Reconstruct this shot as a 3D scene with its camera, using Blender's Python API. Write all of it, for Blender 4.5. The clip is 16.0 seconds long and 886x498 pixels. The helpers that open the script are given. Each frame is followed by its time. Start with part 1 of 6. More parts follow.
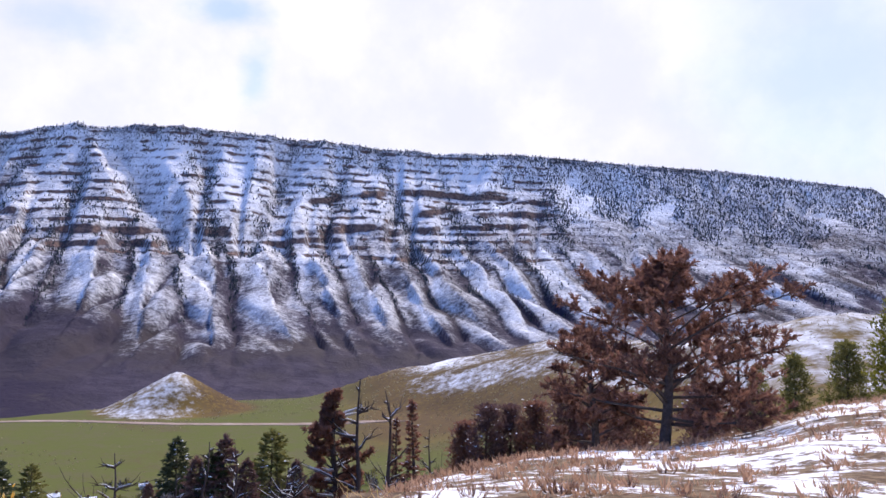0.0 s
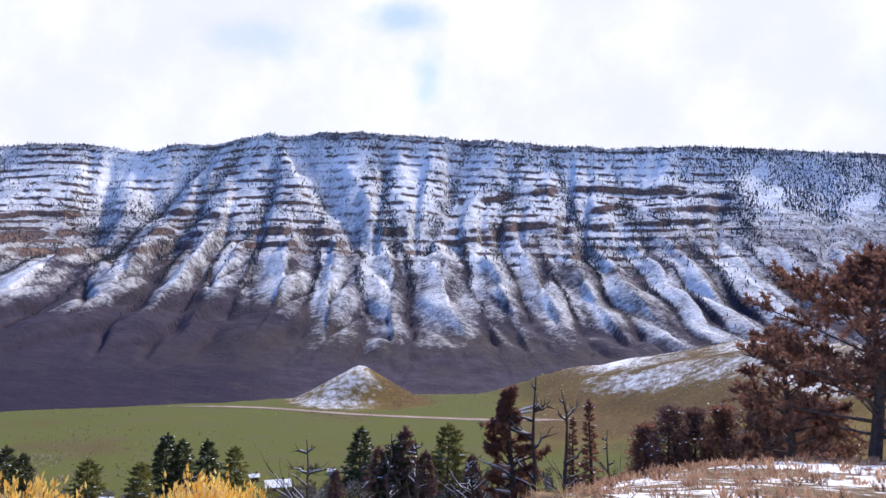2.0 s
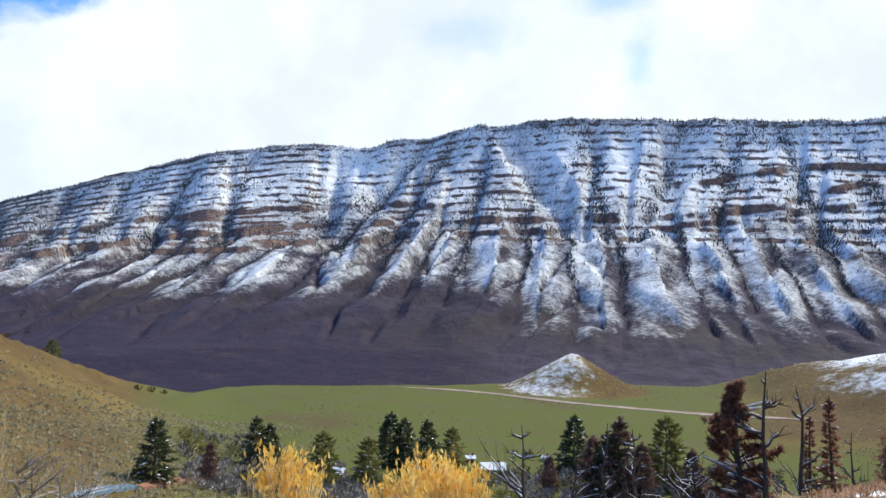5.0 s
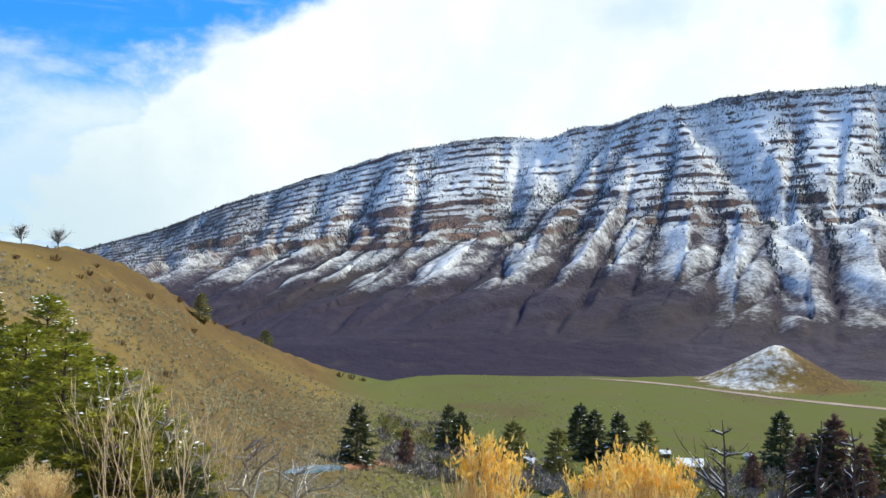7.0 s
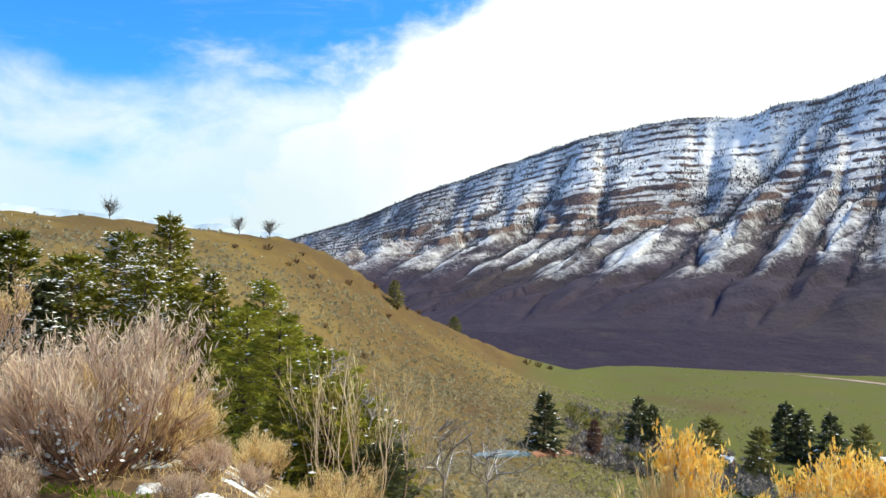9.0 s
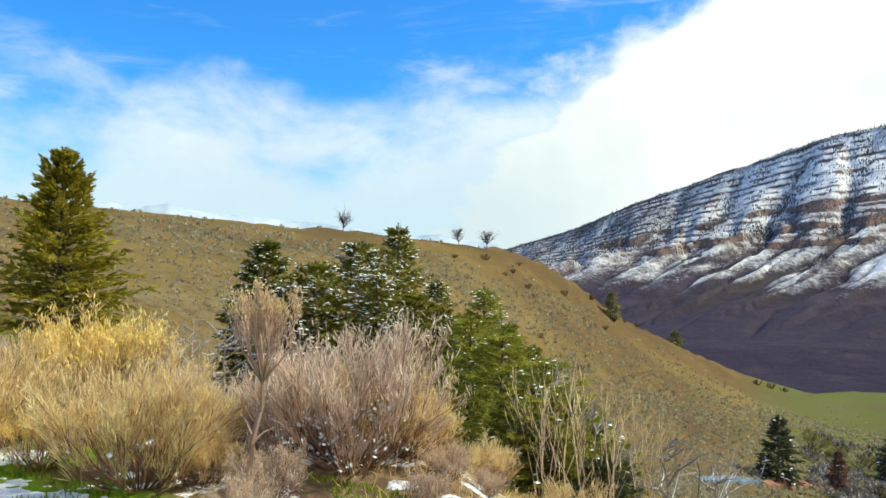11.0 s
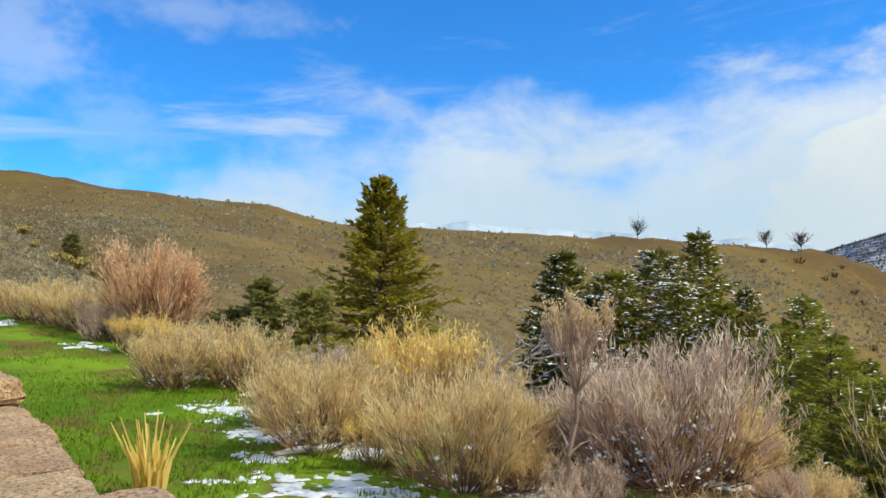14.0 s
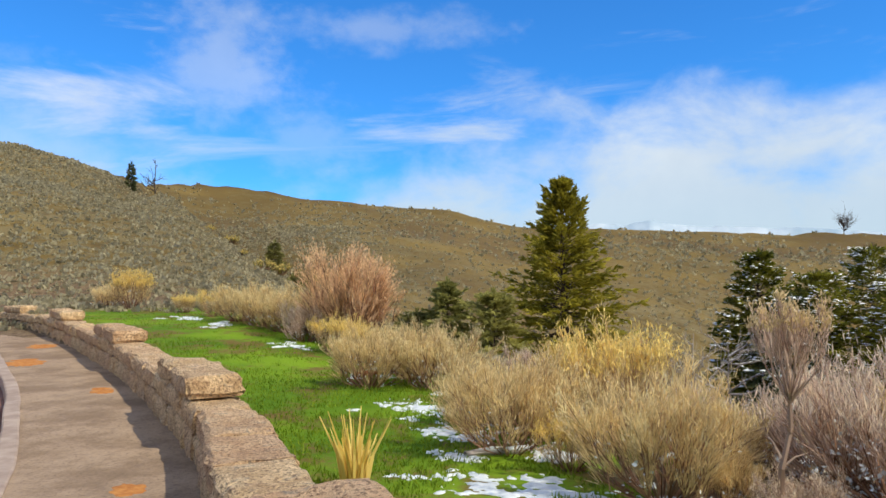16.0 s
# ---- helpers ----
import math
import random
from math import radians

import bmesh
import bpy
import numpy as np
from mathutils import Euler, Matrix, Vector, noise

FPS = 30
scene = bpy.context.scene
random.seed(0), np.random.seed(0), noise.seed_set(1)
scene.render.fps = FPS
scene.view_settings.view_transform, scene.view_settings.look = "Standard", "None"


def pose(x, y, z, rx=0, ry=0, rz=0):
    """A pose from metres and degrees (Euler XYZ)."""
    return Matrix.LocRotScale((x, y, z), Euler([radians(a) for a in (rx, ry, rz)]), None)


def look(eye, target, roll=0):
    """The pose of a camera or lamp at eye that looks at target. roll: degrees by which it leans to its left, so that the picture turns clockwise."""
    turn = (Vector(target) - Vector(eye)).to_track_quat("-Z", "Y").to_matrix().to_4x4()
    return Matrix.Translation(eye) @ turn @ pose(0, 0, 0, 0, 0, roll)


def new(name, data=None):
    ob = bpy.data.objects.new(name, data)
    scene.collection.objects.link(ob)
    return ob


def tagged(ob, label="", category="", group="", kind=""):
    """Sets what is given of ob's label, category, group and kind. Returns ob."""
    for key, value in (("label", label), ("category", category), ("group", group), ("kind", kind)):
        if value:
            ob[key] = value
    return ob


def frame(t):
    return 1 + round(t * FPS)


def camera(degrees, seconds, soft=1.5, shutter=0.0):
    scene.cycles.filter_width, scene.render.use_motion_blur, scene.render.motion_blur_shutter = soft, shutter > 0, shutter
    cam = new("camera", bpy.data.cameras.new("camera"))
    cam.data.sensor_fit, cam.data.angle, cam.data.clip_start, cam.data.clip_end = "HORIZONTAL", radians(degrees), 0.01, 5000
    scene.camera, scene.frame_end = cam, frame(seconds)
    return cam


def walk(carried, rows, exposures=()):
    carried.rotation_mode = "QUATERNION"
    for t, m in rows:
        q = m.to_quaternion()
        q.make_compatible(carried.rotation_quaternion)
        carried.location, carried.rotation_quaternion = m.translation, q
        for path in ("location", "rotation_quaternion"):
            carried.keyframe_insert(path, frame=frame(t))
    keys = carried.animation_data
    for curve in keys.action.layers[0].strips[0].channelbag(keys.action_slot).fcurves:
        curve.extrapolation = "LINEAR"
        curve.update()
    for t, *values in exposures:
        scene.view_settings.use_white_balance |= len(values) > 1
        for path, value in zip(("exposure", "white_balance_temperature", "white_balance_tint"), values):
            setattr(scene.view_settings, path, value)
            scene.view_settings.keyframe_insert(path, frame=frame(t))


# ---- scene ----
cam = camera(61.22, 16.0, soft=1.55)
PATH = [
    (0.0, pose(-0.007, 0.481, 1.494, 95.00, 0.00, 0.02)),
    (0.5, pose(-0.031, 0.482, 1.498, 95.03, -0.13, 4.01)),
    (1.0, pose(-0.060, 0.481, 1.502, 94.99, -0.47, 7.22)),
    (1.5, pose(-0.091, 0.477, 1.503, 94.90, -0.26, 10.35)),
    (2.0, pose(-0.122, 0.472, 1.501, 94.78, -0.48, 13.13)),
    (2.5, pose(-0.137, 0.467, 1.497, 94.60, -0.50, 15.70)),
    (3.0, pose(-0.149, 0.461, 1.502, 94.45, -0.53, 18.35)),
    (3.5, pose(-0.165, 0.454, 1.503, 94.25, -0.68, 20.90)),
    (6.0, pose(-0.282, 0.371, 1.500, 93.24, -0.23, 35.63)),
    (6.5, pose(-0.308, 0.347, 1.501, 93.06, 0.30, 39.29)),
    (7.0, pose(-0.333, 0.317, 1.504, 92.82, -0.07, 43.21)),
    (7.5, pose(-0.343, 0.320, 1.498, 92.38, -0.72, 46.94)),
    (8.0, pose(-0.352, 0.311, 1.490, 92.04, -0.40, 50.49)),
    (10.5, pose(-0.381, 0.100, 1.499, 92.18, -1.19, 69.06)),
    (11.0, pose(-0.400, 0.076, 1.506, 92.42, -1.14, 73.72)),
    (11.5, pose(-0.435, 0.059, 1.499, 92.61, -0.96, 78.36)),
    (12.0, pose(-0.455, 0.042, 1.504, 92.65, -0.29, 82.76)),
    (12.5, pose(-0.491, 0.027, 1.501, 92.72, -0.20, 86.63)),
    (13.0, pose(-0.520, 0.019, 1.503, 92.75, -0.32, 90.01)),
    (13.5, pose(-0.506, 0.009, 1.505, 92.86, -0.17, 93.07)),
    (14.0, pose(-0.513, -0.015, 1.503, 92.96, 0.02, 95.97)),
    (14.5, pose(-0.516, -0.037, 1.501, 93.06, 0.28, 99.33)),
    (15.0, pose(-0.518, -0.057, 1.499, 93.07, 0.54, 102.92)),
    (15.5, pose(-0.516, -0.070, 1.494, 93.18, 0.40, 106.35)),
    (16.0, pose(-0.510, -0.095, 1.494, 93.22, 0.39, 109.63)),
]
walk(cam, PATH, exposures=[(0.0, 0.02, 5880, 24.0), (3.5, 0.04, 5920, 13.0), (7.0, 0.10, 6250, 1.0), (8.2, 0.22, 6450, 2.0), (10.3, 0.26, 6750, 2.0), (11.5, 0.04, 6500, -5.0), (12.6, -0.06, 6250, -8.0), (13.6, -0.08, 6350, 2.0), (16.0, -0.10, 6500, 7.0)])

# ---- daylight ----
SUN_AZ, SUN_EL = -14.0, 46.0     # degrees left of +y, degrees above the horizon


def bearing(az, el=0.0):
    a, e = radians(az), radians(el)
    return Vector((-math.sin(a) * math.cos(e), math.cos(a) * math.cos(e), math.sin(e)))


sun_data = bpy.data.lights.new("sun", "SUN")
sun_data.energy, sun_data.angle, sun_data.color = 4.5, radians(1.0), (1.0, 0.90, 0.72)
sun = new("sun", sun_data)
sun.matrix_world = look(bearing(SUN_AZ, SUN_EL) * 100, (0, 0, 0))


class Nodes:
    """Small shorthand for node trees."""

    def __init__(self, tree):
        self.tree = tree

    def add(self, kind, values=(), operation="", clamp=False, interp="", data_type="", attribute=""):
        n = self.tree.nodes.new(kind)
        if operation:
            n.operation = operation
        if clamp:
            n.use_clamp = True
        if interp:
            n.interpolation_type = interp
        if data_type:
            n.data_type = data_type
        if attribute:
            n.attribute_name = attribute
        for key, value in dict(values).items():
            if isinstance(value, bpy.types.NodeSocket):
                self.tree.links.new(value, n.inputs[key])
            else:
                n.inputs[key].default_value = value
        return n

    def math(self, op, a, b=0.0, c=0.0, clamp=False):
        return self.add("ShaderNodeMath", {0: a, 1: b, 2: c}, operation=op, clamp=clamp).outputs[0]

    def vmath(self, op, a, b=(0, 0, 0)):
        n = self.add("ShaderNodeVectorMath", {0: a, 1: b}, operation=op)
        return n.outputs["Value"] if op in ("DOT_PRODUCT", "LENGTH", "DISTANCE") else n.outputs[0]

    def smooth(self, x, lo, hi):
        return self.add("ShaderNodeMapRange", {0: x, 1: lo, 2: hi, 3: 0.0, 4: 1.0}, interp="SMOOTHSTEP").outputs[0]

    def mix(self, f, a, b):
        n = self.add("ShaderNodeMix", data_type="RGBA")
        for sock, value in ((n.inputs[0], f), (n.inputs[6], a), (n.inputs[7], b)):
            if isinstance(value, bpy.types.NodeSocket):
                self.tree.links.new(value, sock)
            else:
                sock.default_value = (*value, 1.0) if isinstance(value, tuple) and len(value) == 3 else value
        return n.outputs[2]

    def noise(self, vec, scale, detail=4.0, rough=0.55, dist=0.0):
        return self.add("ShaderNodeTexNoise", {"Vector": vec, "Scale": scale, "Detail": detail, "Roughness": rough, "Distortion": dist}).outputs[0]

    def attr(self, name):
        return self.add("ShaderNodeAttribute", attribute=name).outputs["Fac"]


world = bpy.data.worlds.new("sky")
scene.world = world
world.use_nodes = True
W = Nodes(world.node_tree)
world.node_tree.nodes.clear()
sky = W.add("ShaderNodeTexSky")
sky.sky_type, sky.sun_disc, sky.sun_elevation, sky.sun_rotation = "NISHITA", False, radians(SUN_EL), radians(-SUN_AZ)
sky.air_density, sky.dust_density, sky.ozone_density = 1.0, 0.3, 3.0
ray = W.add("ShaderNodeTexCoord").outputs["Generated"]
sep = W.add("ShaderNodeSeparateXYZ", {0: ray})
height = sep.outputs[2]
# wisps lie in a flat layer, heaps of cloud stand round the horizon
turn = W.math("ARCTAN2", W.math("MULTIPLY", sep.outputs[0], -1.0), sep.outputs[1])          # bearing, to the left
lift = W.math("ARCSINE", height)
streak = W.add("ShaderNodeCombineXYZ", {0: W.math("ADD", W.math("MULTIPLY", turn, 2.4), W.math("MULTIPLY", lift, 1.5)), 1: W.math("MULTIPLY", lift, 13.0), 2: 0.3}).outputs[0]
wisp = W.noise(streak, 1.0, 7.0, 0.60, 0.5)
puff = W.add("ShaderNodeCombineXYZ", {0: W.math("MULTIPLY", turn, 4.5), 1: W.math("MULTIPLY", lift, 7.0), 2: 1.7}).outputs[0]
heap = W.noise(puff, 1.5, 8.0, 0.58, 0.2)
broad = W.noise(puff, 0.45, 3.0, 0.5, 0.0)
bent = W.math("ADD", turn, W.math("ADD", W.math("MULTIPLY", W.math("SUBTRACT", heap, 0.5), 0.42), W.math("MULTIPLY", W.math("SUBTRACT", lift, 0.30), 1.33)))
bank = W.math("MULTIPLY", W.smooth(bent, 1.10, 0.98), W.smooth(bent, -1.9, -1.5))                # the white bank above the mountain
crown = W.math("ADD", W.math("ADD", 0.170, W.math("MULTIPLY", W.math("SUBTRACT", broad, 0.5), 0.12)), W.math("MULTIPLY", W.math("SUBTRACT", heap, 0.5), 0.30))
crown = W.math("ADD", crown, W.math("MULTIPLY", W.smooth(turn, 1.65, 1.08), 0.075))
crown = W.math("SUBTRACT", crown, W.math("MULTIPLY", W.smooth(turn, 1.75, 2.25), 0.075))
low = W.smooth(W.math("SUBTRACT", crown, lift), -0.085, 0.08)                                     # cloud low over the horizon
wisps = W.math("MULTIPLY", W.smooth(W.math("SUBTRACT", wisp, W.math("MULTIPLY", W.smooth(lift, 0.20, 0.44), 0.12)), 0.42, 0.72), 0.70)
cloud = W.math("MAXIMUM", W.math("MAXIMUM", bank, W.math("MULTIPLY", low, 0.87)), wisps)


def blot(az, el, wide, tall, f, ragged=0.5):
    """A ragged spot of the sky, as a mask."""
    dx = W.math("DIVIDE", W.math("SUBTRACT", turn, radians(az)), radians(wide))
    dy = W.math("DIVIDE", W.math("SUBTRACT", lift, radians(el)), radians(tall))
    d = W.math("SQRT", W.math("ADD", W.math("MULTIPLY", dx, dx), W.math("MULTIPLY", dy, dy)))
    d = W.math("ADD", d, W.math("MULTIPLY", W.math("SUBTRACT", W.noise(puff, 3.2, 6.0, 0.6), 0.5), ragged * 4.0))
    return W.math("MULTIPLY", W.smooth(d, 1.6, 0.1), f)


for veil in (blot(126.5, 16.5, 3.6, 5.0, 0.30, 0.9), blot(119.5, 11.5, 5.0, 2.4, 0.22, 0.9), blot(114.0, 19.5, 7.0, 1.2, 0.24, 0.8), blot(140.0, 9.0, 9.0, 5.0, 0.40, 0.5)):
    cloud = W.math("MAXIMUM", cloud, veil)
for g in (blot(16.4, 21.8, 2.9, 1.1, 0.36), blot(14.4, 17.6, 1.2, 1.9, 0.32), blot(27.5, 19.8, 4.0, 1.6, 0.22), blot(-28.0, 17.0, 9.0, 9.0, 0.22, 0.2)):
    cloud = W.math("MULTIPLY", cloud, W.math("SUBTRACT", 1.0, g))
shade = W.mix(W.smooth(W.noise(ray, 6.0, 5.0, 0.6), 0.35, 0.7), (0.88, 0.905, 0.935), (1.05, 1.05, 1.03))
haze = W.math("MULTIPLY", W.smooth(lift, 0.32, 0.06), W.math("MULTIPLY", W.smooth(turn, 0.85, 1.25), 0.75))
shade = W.mix(haze, shade, (0.60, 0.72, 0.82))
blue = W.add("ShaderNodeVectorMath", {0: sky.outputs[0], 3: 0.145}, operation="SCALE").outputs[0]
blue = W.vmath("MULTIPLY", blue, (0.27, 0.86, 1.50))
dome = W.mix(cloud, blue, shade)
back = W.add("ShaderNodeBackground", {"Color": dome, "Strength": 1.0})
W.tree.links.new(back.outputs[0], W.add("ShaderNodeOutputWorld").inputs[0])


# ---- materials ----
def material(name, rough=0.9, spec=0.2):
    m = bpy.data.materials.new(name)
    m.use_nodes = True
    n = Nodes(m.node_tree)
    bsdf = m.node_tree.nodes["Principled BSDF"]
    bsdf.inputs["Roughness"].default_value = rough
    bsdf.inputs["Specular IOR Level"].default_value = spec
    return m, n, bsdf


def bump(n, bsdf, heightmap, strength, distance):
    b = n.add("ShaderNodeBump", {"Height": heightmap, "Strength": strength, "Distance": distance})
    n.tree.links.new(b.outputs[0], bsdf.inputs["Normal"])


def plain(name, a, b, scale=3.0, rough=0.9, fine=0.0, islands=0.5, translucent=0.0):
    """Two tones mixed by noise and, piece by piece, at random."""
    m, n, bsdf = material(name, rough)
    pos = n.add("ShaderNodeTexCoord").outputs["Object"]
    f = n.noise(pos, scale, 5.0, 0.6)
    f = n.smooth(f, 0.3, 0.7)
    if islands:
        isl = n.add("ShaderNodeNewGeometry").outputs["Random Per Island"]
        f = n.math("ADD", n.math("MULTIPLY", f, 1 - islands), n.math("MULTIPLY", isl, islands))
        own = n.add("ShaderNodeObjectInfo").outputs["Random"]
        f = n.math("ADD", f, n.math("MULTIPLY", n.math("SUBTRACT", own, 0.5), 0.35), clamp=True)
    n.tree.links.new(n.mix(f, a, b), bsdf.inputs["Base Color"])
    if fine:
        bump(n, bsdf, n.noise(pos, scale * 6, 5.0, 0.65), 0.6, fine)
    if translucent:
        out = m.node_tree.nodes["Material Output"]
        tr = n.add("ShaderNodeBsdfTranslucent", {"Color": n.mix(f, a, b)})
        mixed = n.add("ShaderNodeMixShader", {0: translucent, 1: bsdf.outputs[0], 2: tr.outputs[0]})
        n.tree.links.new(mixed.outputs[0], out.inputs[0])
    return m


needles = plain("fir_needles", (0.050, 0.066, 0.012), (0.34, 0.32, 0.035), 1.3, 0.7, translucent=0.34)
needles_lone = plain("old_fir_needles", (0.072, 0.080, 0.013), (0.43, 0.37, 0.040), 1.3, 0.7, translucent=0.38)
needles_young = plain("young_pine_needles", (0.105, 0.132, 0.018), (0.43, 0.42, 0.055), 1.6, 0.7, translucent=0.46)
needles_dark = plain("spruce_needles", (0.050, 0.066, 0.036), (0.135, 0.150, 0.070), 0.8, 0.75, translucent=0.25)
needles_warm = plain("pine_needles", (0.125, 0.070, 0.056), (0.41, 0.210, 0.145), 0.9, 0.75, translucent=0.45)
needles_russet = plain("purple_brown_needles", (0.105, 0.066, 0.062), (0.32, 0.185, 0.155), 0.9, 0.8, translucent=0.3)
needles_juniper = plain("juniper_leaves", (0.12, 0.125, 0.040), (0.34, 0.31, 0.10), 0.7, 0.8, translucent=0.4)
needles_olive = plain("soft_olive_leaves", (0.19, 0.195, 0.055), (0.50, 0.47, 0.15), 0.9, 0.8, translucent=0.52)
old_snow = plain("melting_snow", (0.46, 0.52, 0.58), (0.76, 0.80, 0.84), 9.0, 0.5, 0.006, islands=0.0)
bush_dark = plain("dark_brown_twigs", (0.13, 0.085, 0.05), (0.32, 0.21, 0.115), 2.0, 0.95, islands=0.8, translucent=0.2)
bark = plain("bark", (0.045, 0.032, 0.026), (0.13, 0.10, 0.085), 9.0, 0.95, 0.01, islands=0.3)
deadwood = plain("bare_grey_wood", (0.16, 0.14, 0.13), (0.42, 0.38, 0.35), 6.0, 0.9, 0.004, islands=0.5)
darkwood = plain("dark_dead_wood", (0.040, 0.032, 0.030), (0.14, 0.11, 0.10), 6.0, 0.9, islands=0.5)
snow_mat = plain("snow", (0.80, 0.83, 0.88), (0.92, 0.93, 0.95), 5.0, 0.55, 0.01, islands=0.0)
twig_gold = plain("dry_golden_twigs", (0.66, 0.465, 0.20), (1.0, 0.885, 0.51), 3.0, 0.9, islands=0.85, translucent=0.50)
twig_tan = plain("brownish_tan_twigs", (0.42, 0.275, 0.12), (0.94, 0.75, 0.41), 3.0, 0.9, islands=0.85, translucent=0.42)
twig_ash = plain("ash_brown_twigs", (0.30, 0.20, 0.16), (0.80, 0.62, 0.50), 3.0, 0.9, islands=0.85, translucent=0.38)
twig_grey = plain("dry_grey_twigs", (0.44, 0.31, 0.22), (1.0, 0.86, 0.67), 3.0, 0.9, islands=0.85, translucent=0.42)
stem_dark = plain("dark_woody_stems", (0.090, 0.042, 0.032), (0.42, 0.25, 0.16), 3.0, 0.9, islands=0.8)
twig_peach = plain("pale_orange_twigs", (0.58, 0.36, 0.20), (0.95, 0.68, 0.42), 3.0, 0.9, islands=0.8, translucent=0.4)
twig_brown = plain("russet_twigs", (0.36, 0.21, 0.13), (0.72, 0.47, 0.29), 3.0, 0.9, islands=0.75, translucent=0.35)
head_yellow = plain("dry_yellow_flower_heads", (0.64, 0.43, 0.10), (1.0, 0.82, 0.32), 3.0, 0.9, islands=0.8, translucent=0.4)
head_tan = plain("tan_seed_heads", (0.52, 0.38, 0.18), (0.86, 0.70, 0.42), 3.0, 0.9, islands=0.8, translucent=0.35)
head_orange = plain("golden_orange_heads", (0.80, 0.44, 0.06), (1.0, 0.80, 0.26), 3.0, 0.9, islands=0.8, translucent=0.4)
sage_leaf = plain("sage_leaves", (0.22, 0.195, 0.115), (0.57, 0.51, 0.34), 0.4, 0.95, islands=0.8, translucent=0.5)
straw = plain("straw_yellow_grass", (0.78, 0.58, 0.14), (1.0, 0.87, 0.38), 3.0, 0.8, islands=0.8, translucent=0.35)
turf = plain("green_grass_blades", (0.072, 0.148, 0.009), (0.245, 0.335, 0.023), 0.8, 0.75, islands=0.6, translucent=0.4)
# conifers far off, greyed and blued: haze is put into their colour
far_tree = plain("haze_toned_conifers", (0.048, 0.060, 0.066), (0.098, 0.108, 0.108), 0.01, 0.95, islands=0.8)


def ground_material():
    m, n, bsdf = material("hillside_ground", 0.95, 0.1)
    pos = n.add("ShaderNodeTexCoord").outputs["Object"]
    broad = n.noise(pos, 0.035, 6.0, 0.6)
    mid = n.noise(pos, 0.35, 6.0, 0.65)
    fine = n.noise(pos, 6.0, 6.0, 0.7)
    base = n.mix(n.smooth(broad, 0.40, 0.60), (0.122, 0.082, 0.024), (0.182, 0.124, 0.036))
    base = n.mix(n.math("MULTIPLY", n.smooth(mid, 0.50, 0.70), 0.55), base, (0.19, 0.165, 0.085))
    base = n.mix(n.math("MULTIPLY", n.smooth(fine, 0.50, 0.72), 0.4), base, (0.12, 0.085, 0.045))
    dots = n.noise(pos, 1.1, 3.0, 0.7)
    clumps = n.noise(pos, 0.22, 4.0, 0.75)
    sage = n.math("MULTIPLY", n.math("MAXIMUM", n.smooth(dots, 0.46, 0.58), n.smooth(clumps, 0.50, 0.58)), n.attr("sage"))
    base = n.mix(n.math("MULTIPLY", sage, 0.50), base, (0.190, 0.165, 0.100))
    base = n.mix(n.math("MULTIPLY", n.smooth(n.noise(pos, 0.65, 4.0, 0.75), 0.53, 0.62), n.math("MULTIPLY", n.attr("sage"), 0.80)), base, (0.078, 0.056, 0.026))
    # russet growth; on the left hill its dark tone also stands in for shade
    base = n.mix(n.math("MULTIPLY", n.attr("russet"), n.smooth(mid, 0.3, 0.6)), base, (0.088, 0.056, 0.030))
    meadow = n.mix(n.smooth(n.math("ADD", n.math("MULTIPLY", n.noise(pos, 0.012, 5.0, 0.6), 0.75), n.math("MULTIPLY", mid, 0.25)), 0.28, 0.46), (0.100, 0.062, 0.036), (0.096, 0.108, 0.026))
    meadow = n.mix(n.math("MULTIPLY", n.smooth(n.math("ADD", n.math("MULTIPLY", n.noise(pos, 0.05, 5.0, 0.7), 0.6), n.math("MULTIPLY", n.noise(pos, 0.4, 4.0, 0.7), 0.4)), 0.47, 0.60), 0.55), meadow, (0.115, 0.098, 0.058))
    base = n.mix(n.attr("meadow"), base, meadow)
    soil = n.mix(n.smooth(fine, 0.4, 0.65), (0.105, 0.070, 0.044), (0.25, 0.18, 0.11))
    base = n.mix(n.attr("soil"), base, soil)
    green = n.mix(n.smooth(mid, 0.35, 0.65), (0.082, 0.165, 0.010), (0.175, 0.285, 0.016))
    green = n.mix(n.math("MULTIPLY", n.smooth(n.noise(pos, 1.3, 6.0, 0.7), 0.47, 0.62), 0.85), green, (0.16, 0.095, 0.040))
    base = n.mix(n.attr("lawn"), base, green)
    cover = n.math("ADD", n.attr("snow"), n.math("MULTIPLY", n.math("SUBTRACT", n.math("ADD", n.math("MULTIPLY", n.noise(pos, 2.2, 8.0, 0.78), 0.75), n.math("MULTIPLY", mid, 0.25)), 0.5), 3.6))
    cover = n.math("MULTIPLY", n.smooth(cover, 0.45, 0.62), n.smooth(n.attr("snow"), 0.0, 0.15))
    base = n.mix(cover, base, (0.86, 0.88, 0.92))
    grain = n.math("ADD", n.math("MULTIPLY", n.noise(pos, 0.16, 6.0, 0.7), 0.7), n.math("MULTIPLY", mid, 0.3))
    dust = n.smooth(n.math("ADD", n.attr("dust"), n.math("MULTIPLY", n.math("SUBTRACT", grain, 0.5), 2.2)), 0.20, 0.95)
    dust = n.math("MULTIPLY", dust, n.smooth(n.attr("dust"), 0.0, 0.2))
    base = n.mix(dust, base, (0.80, 0.83, 0.88))
    n.tree.links.new(base, bsdf.inputs["Base Color"])
    bump(n, bsdf, n.math("ADD", fine, n.math("MULTIPLY", mid, 2.0)), 0.8, 0.04)
    return m


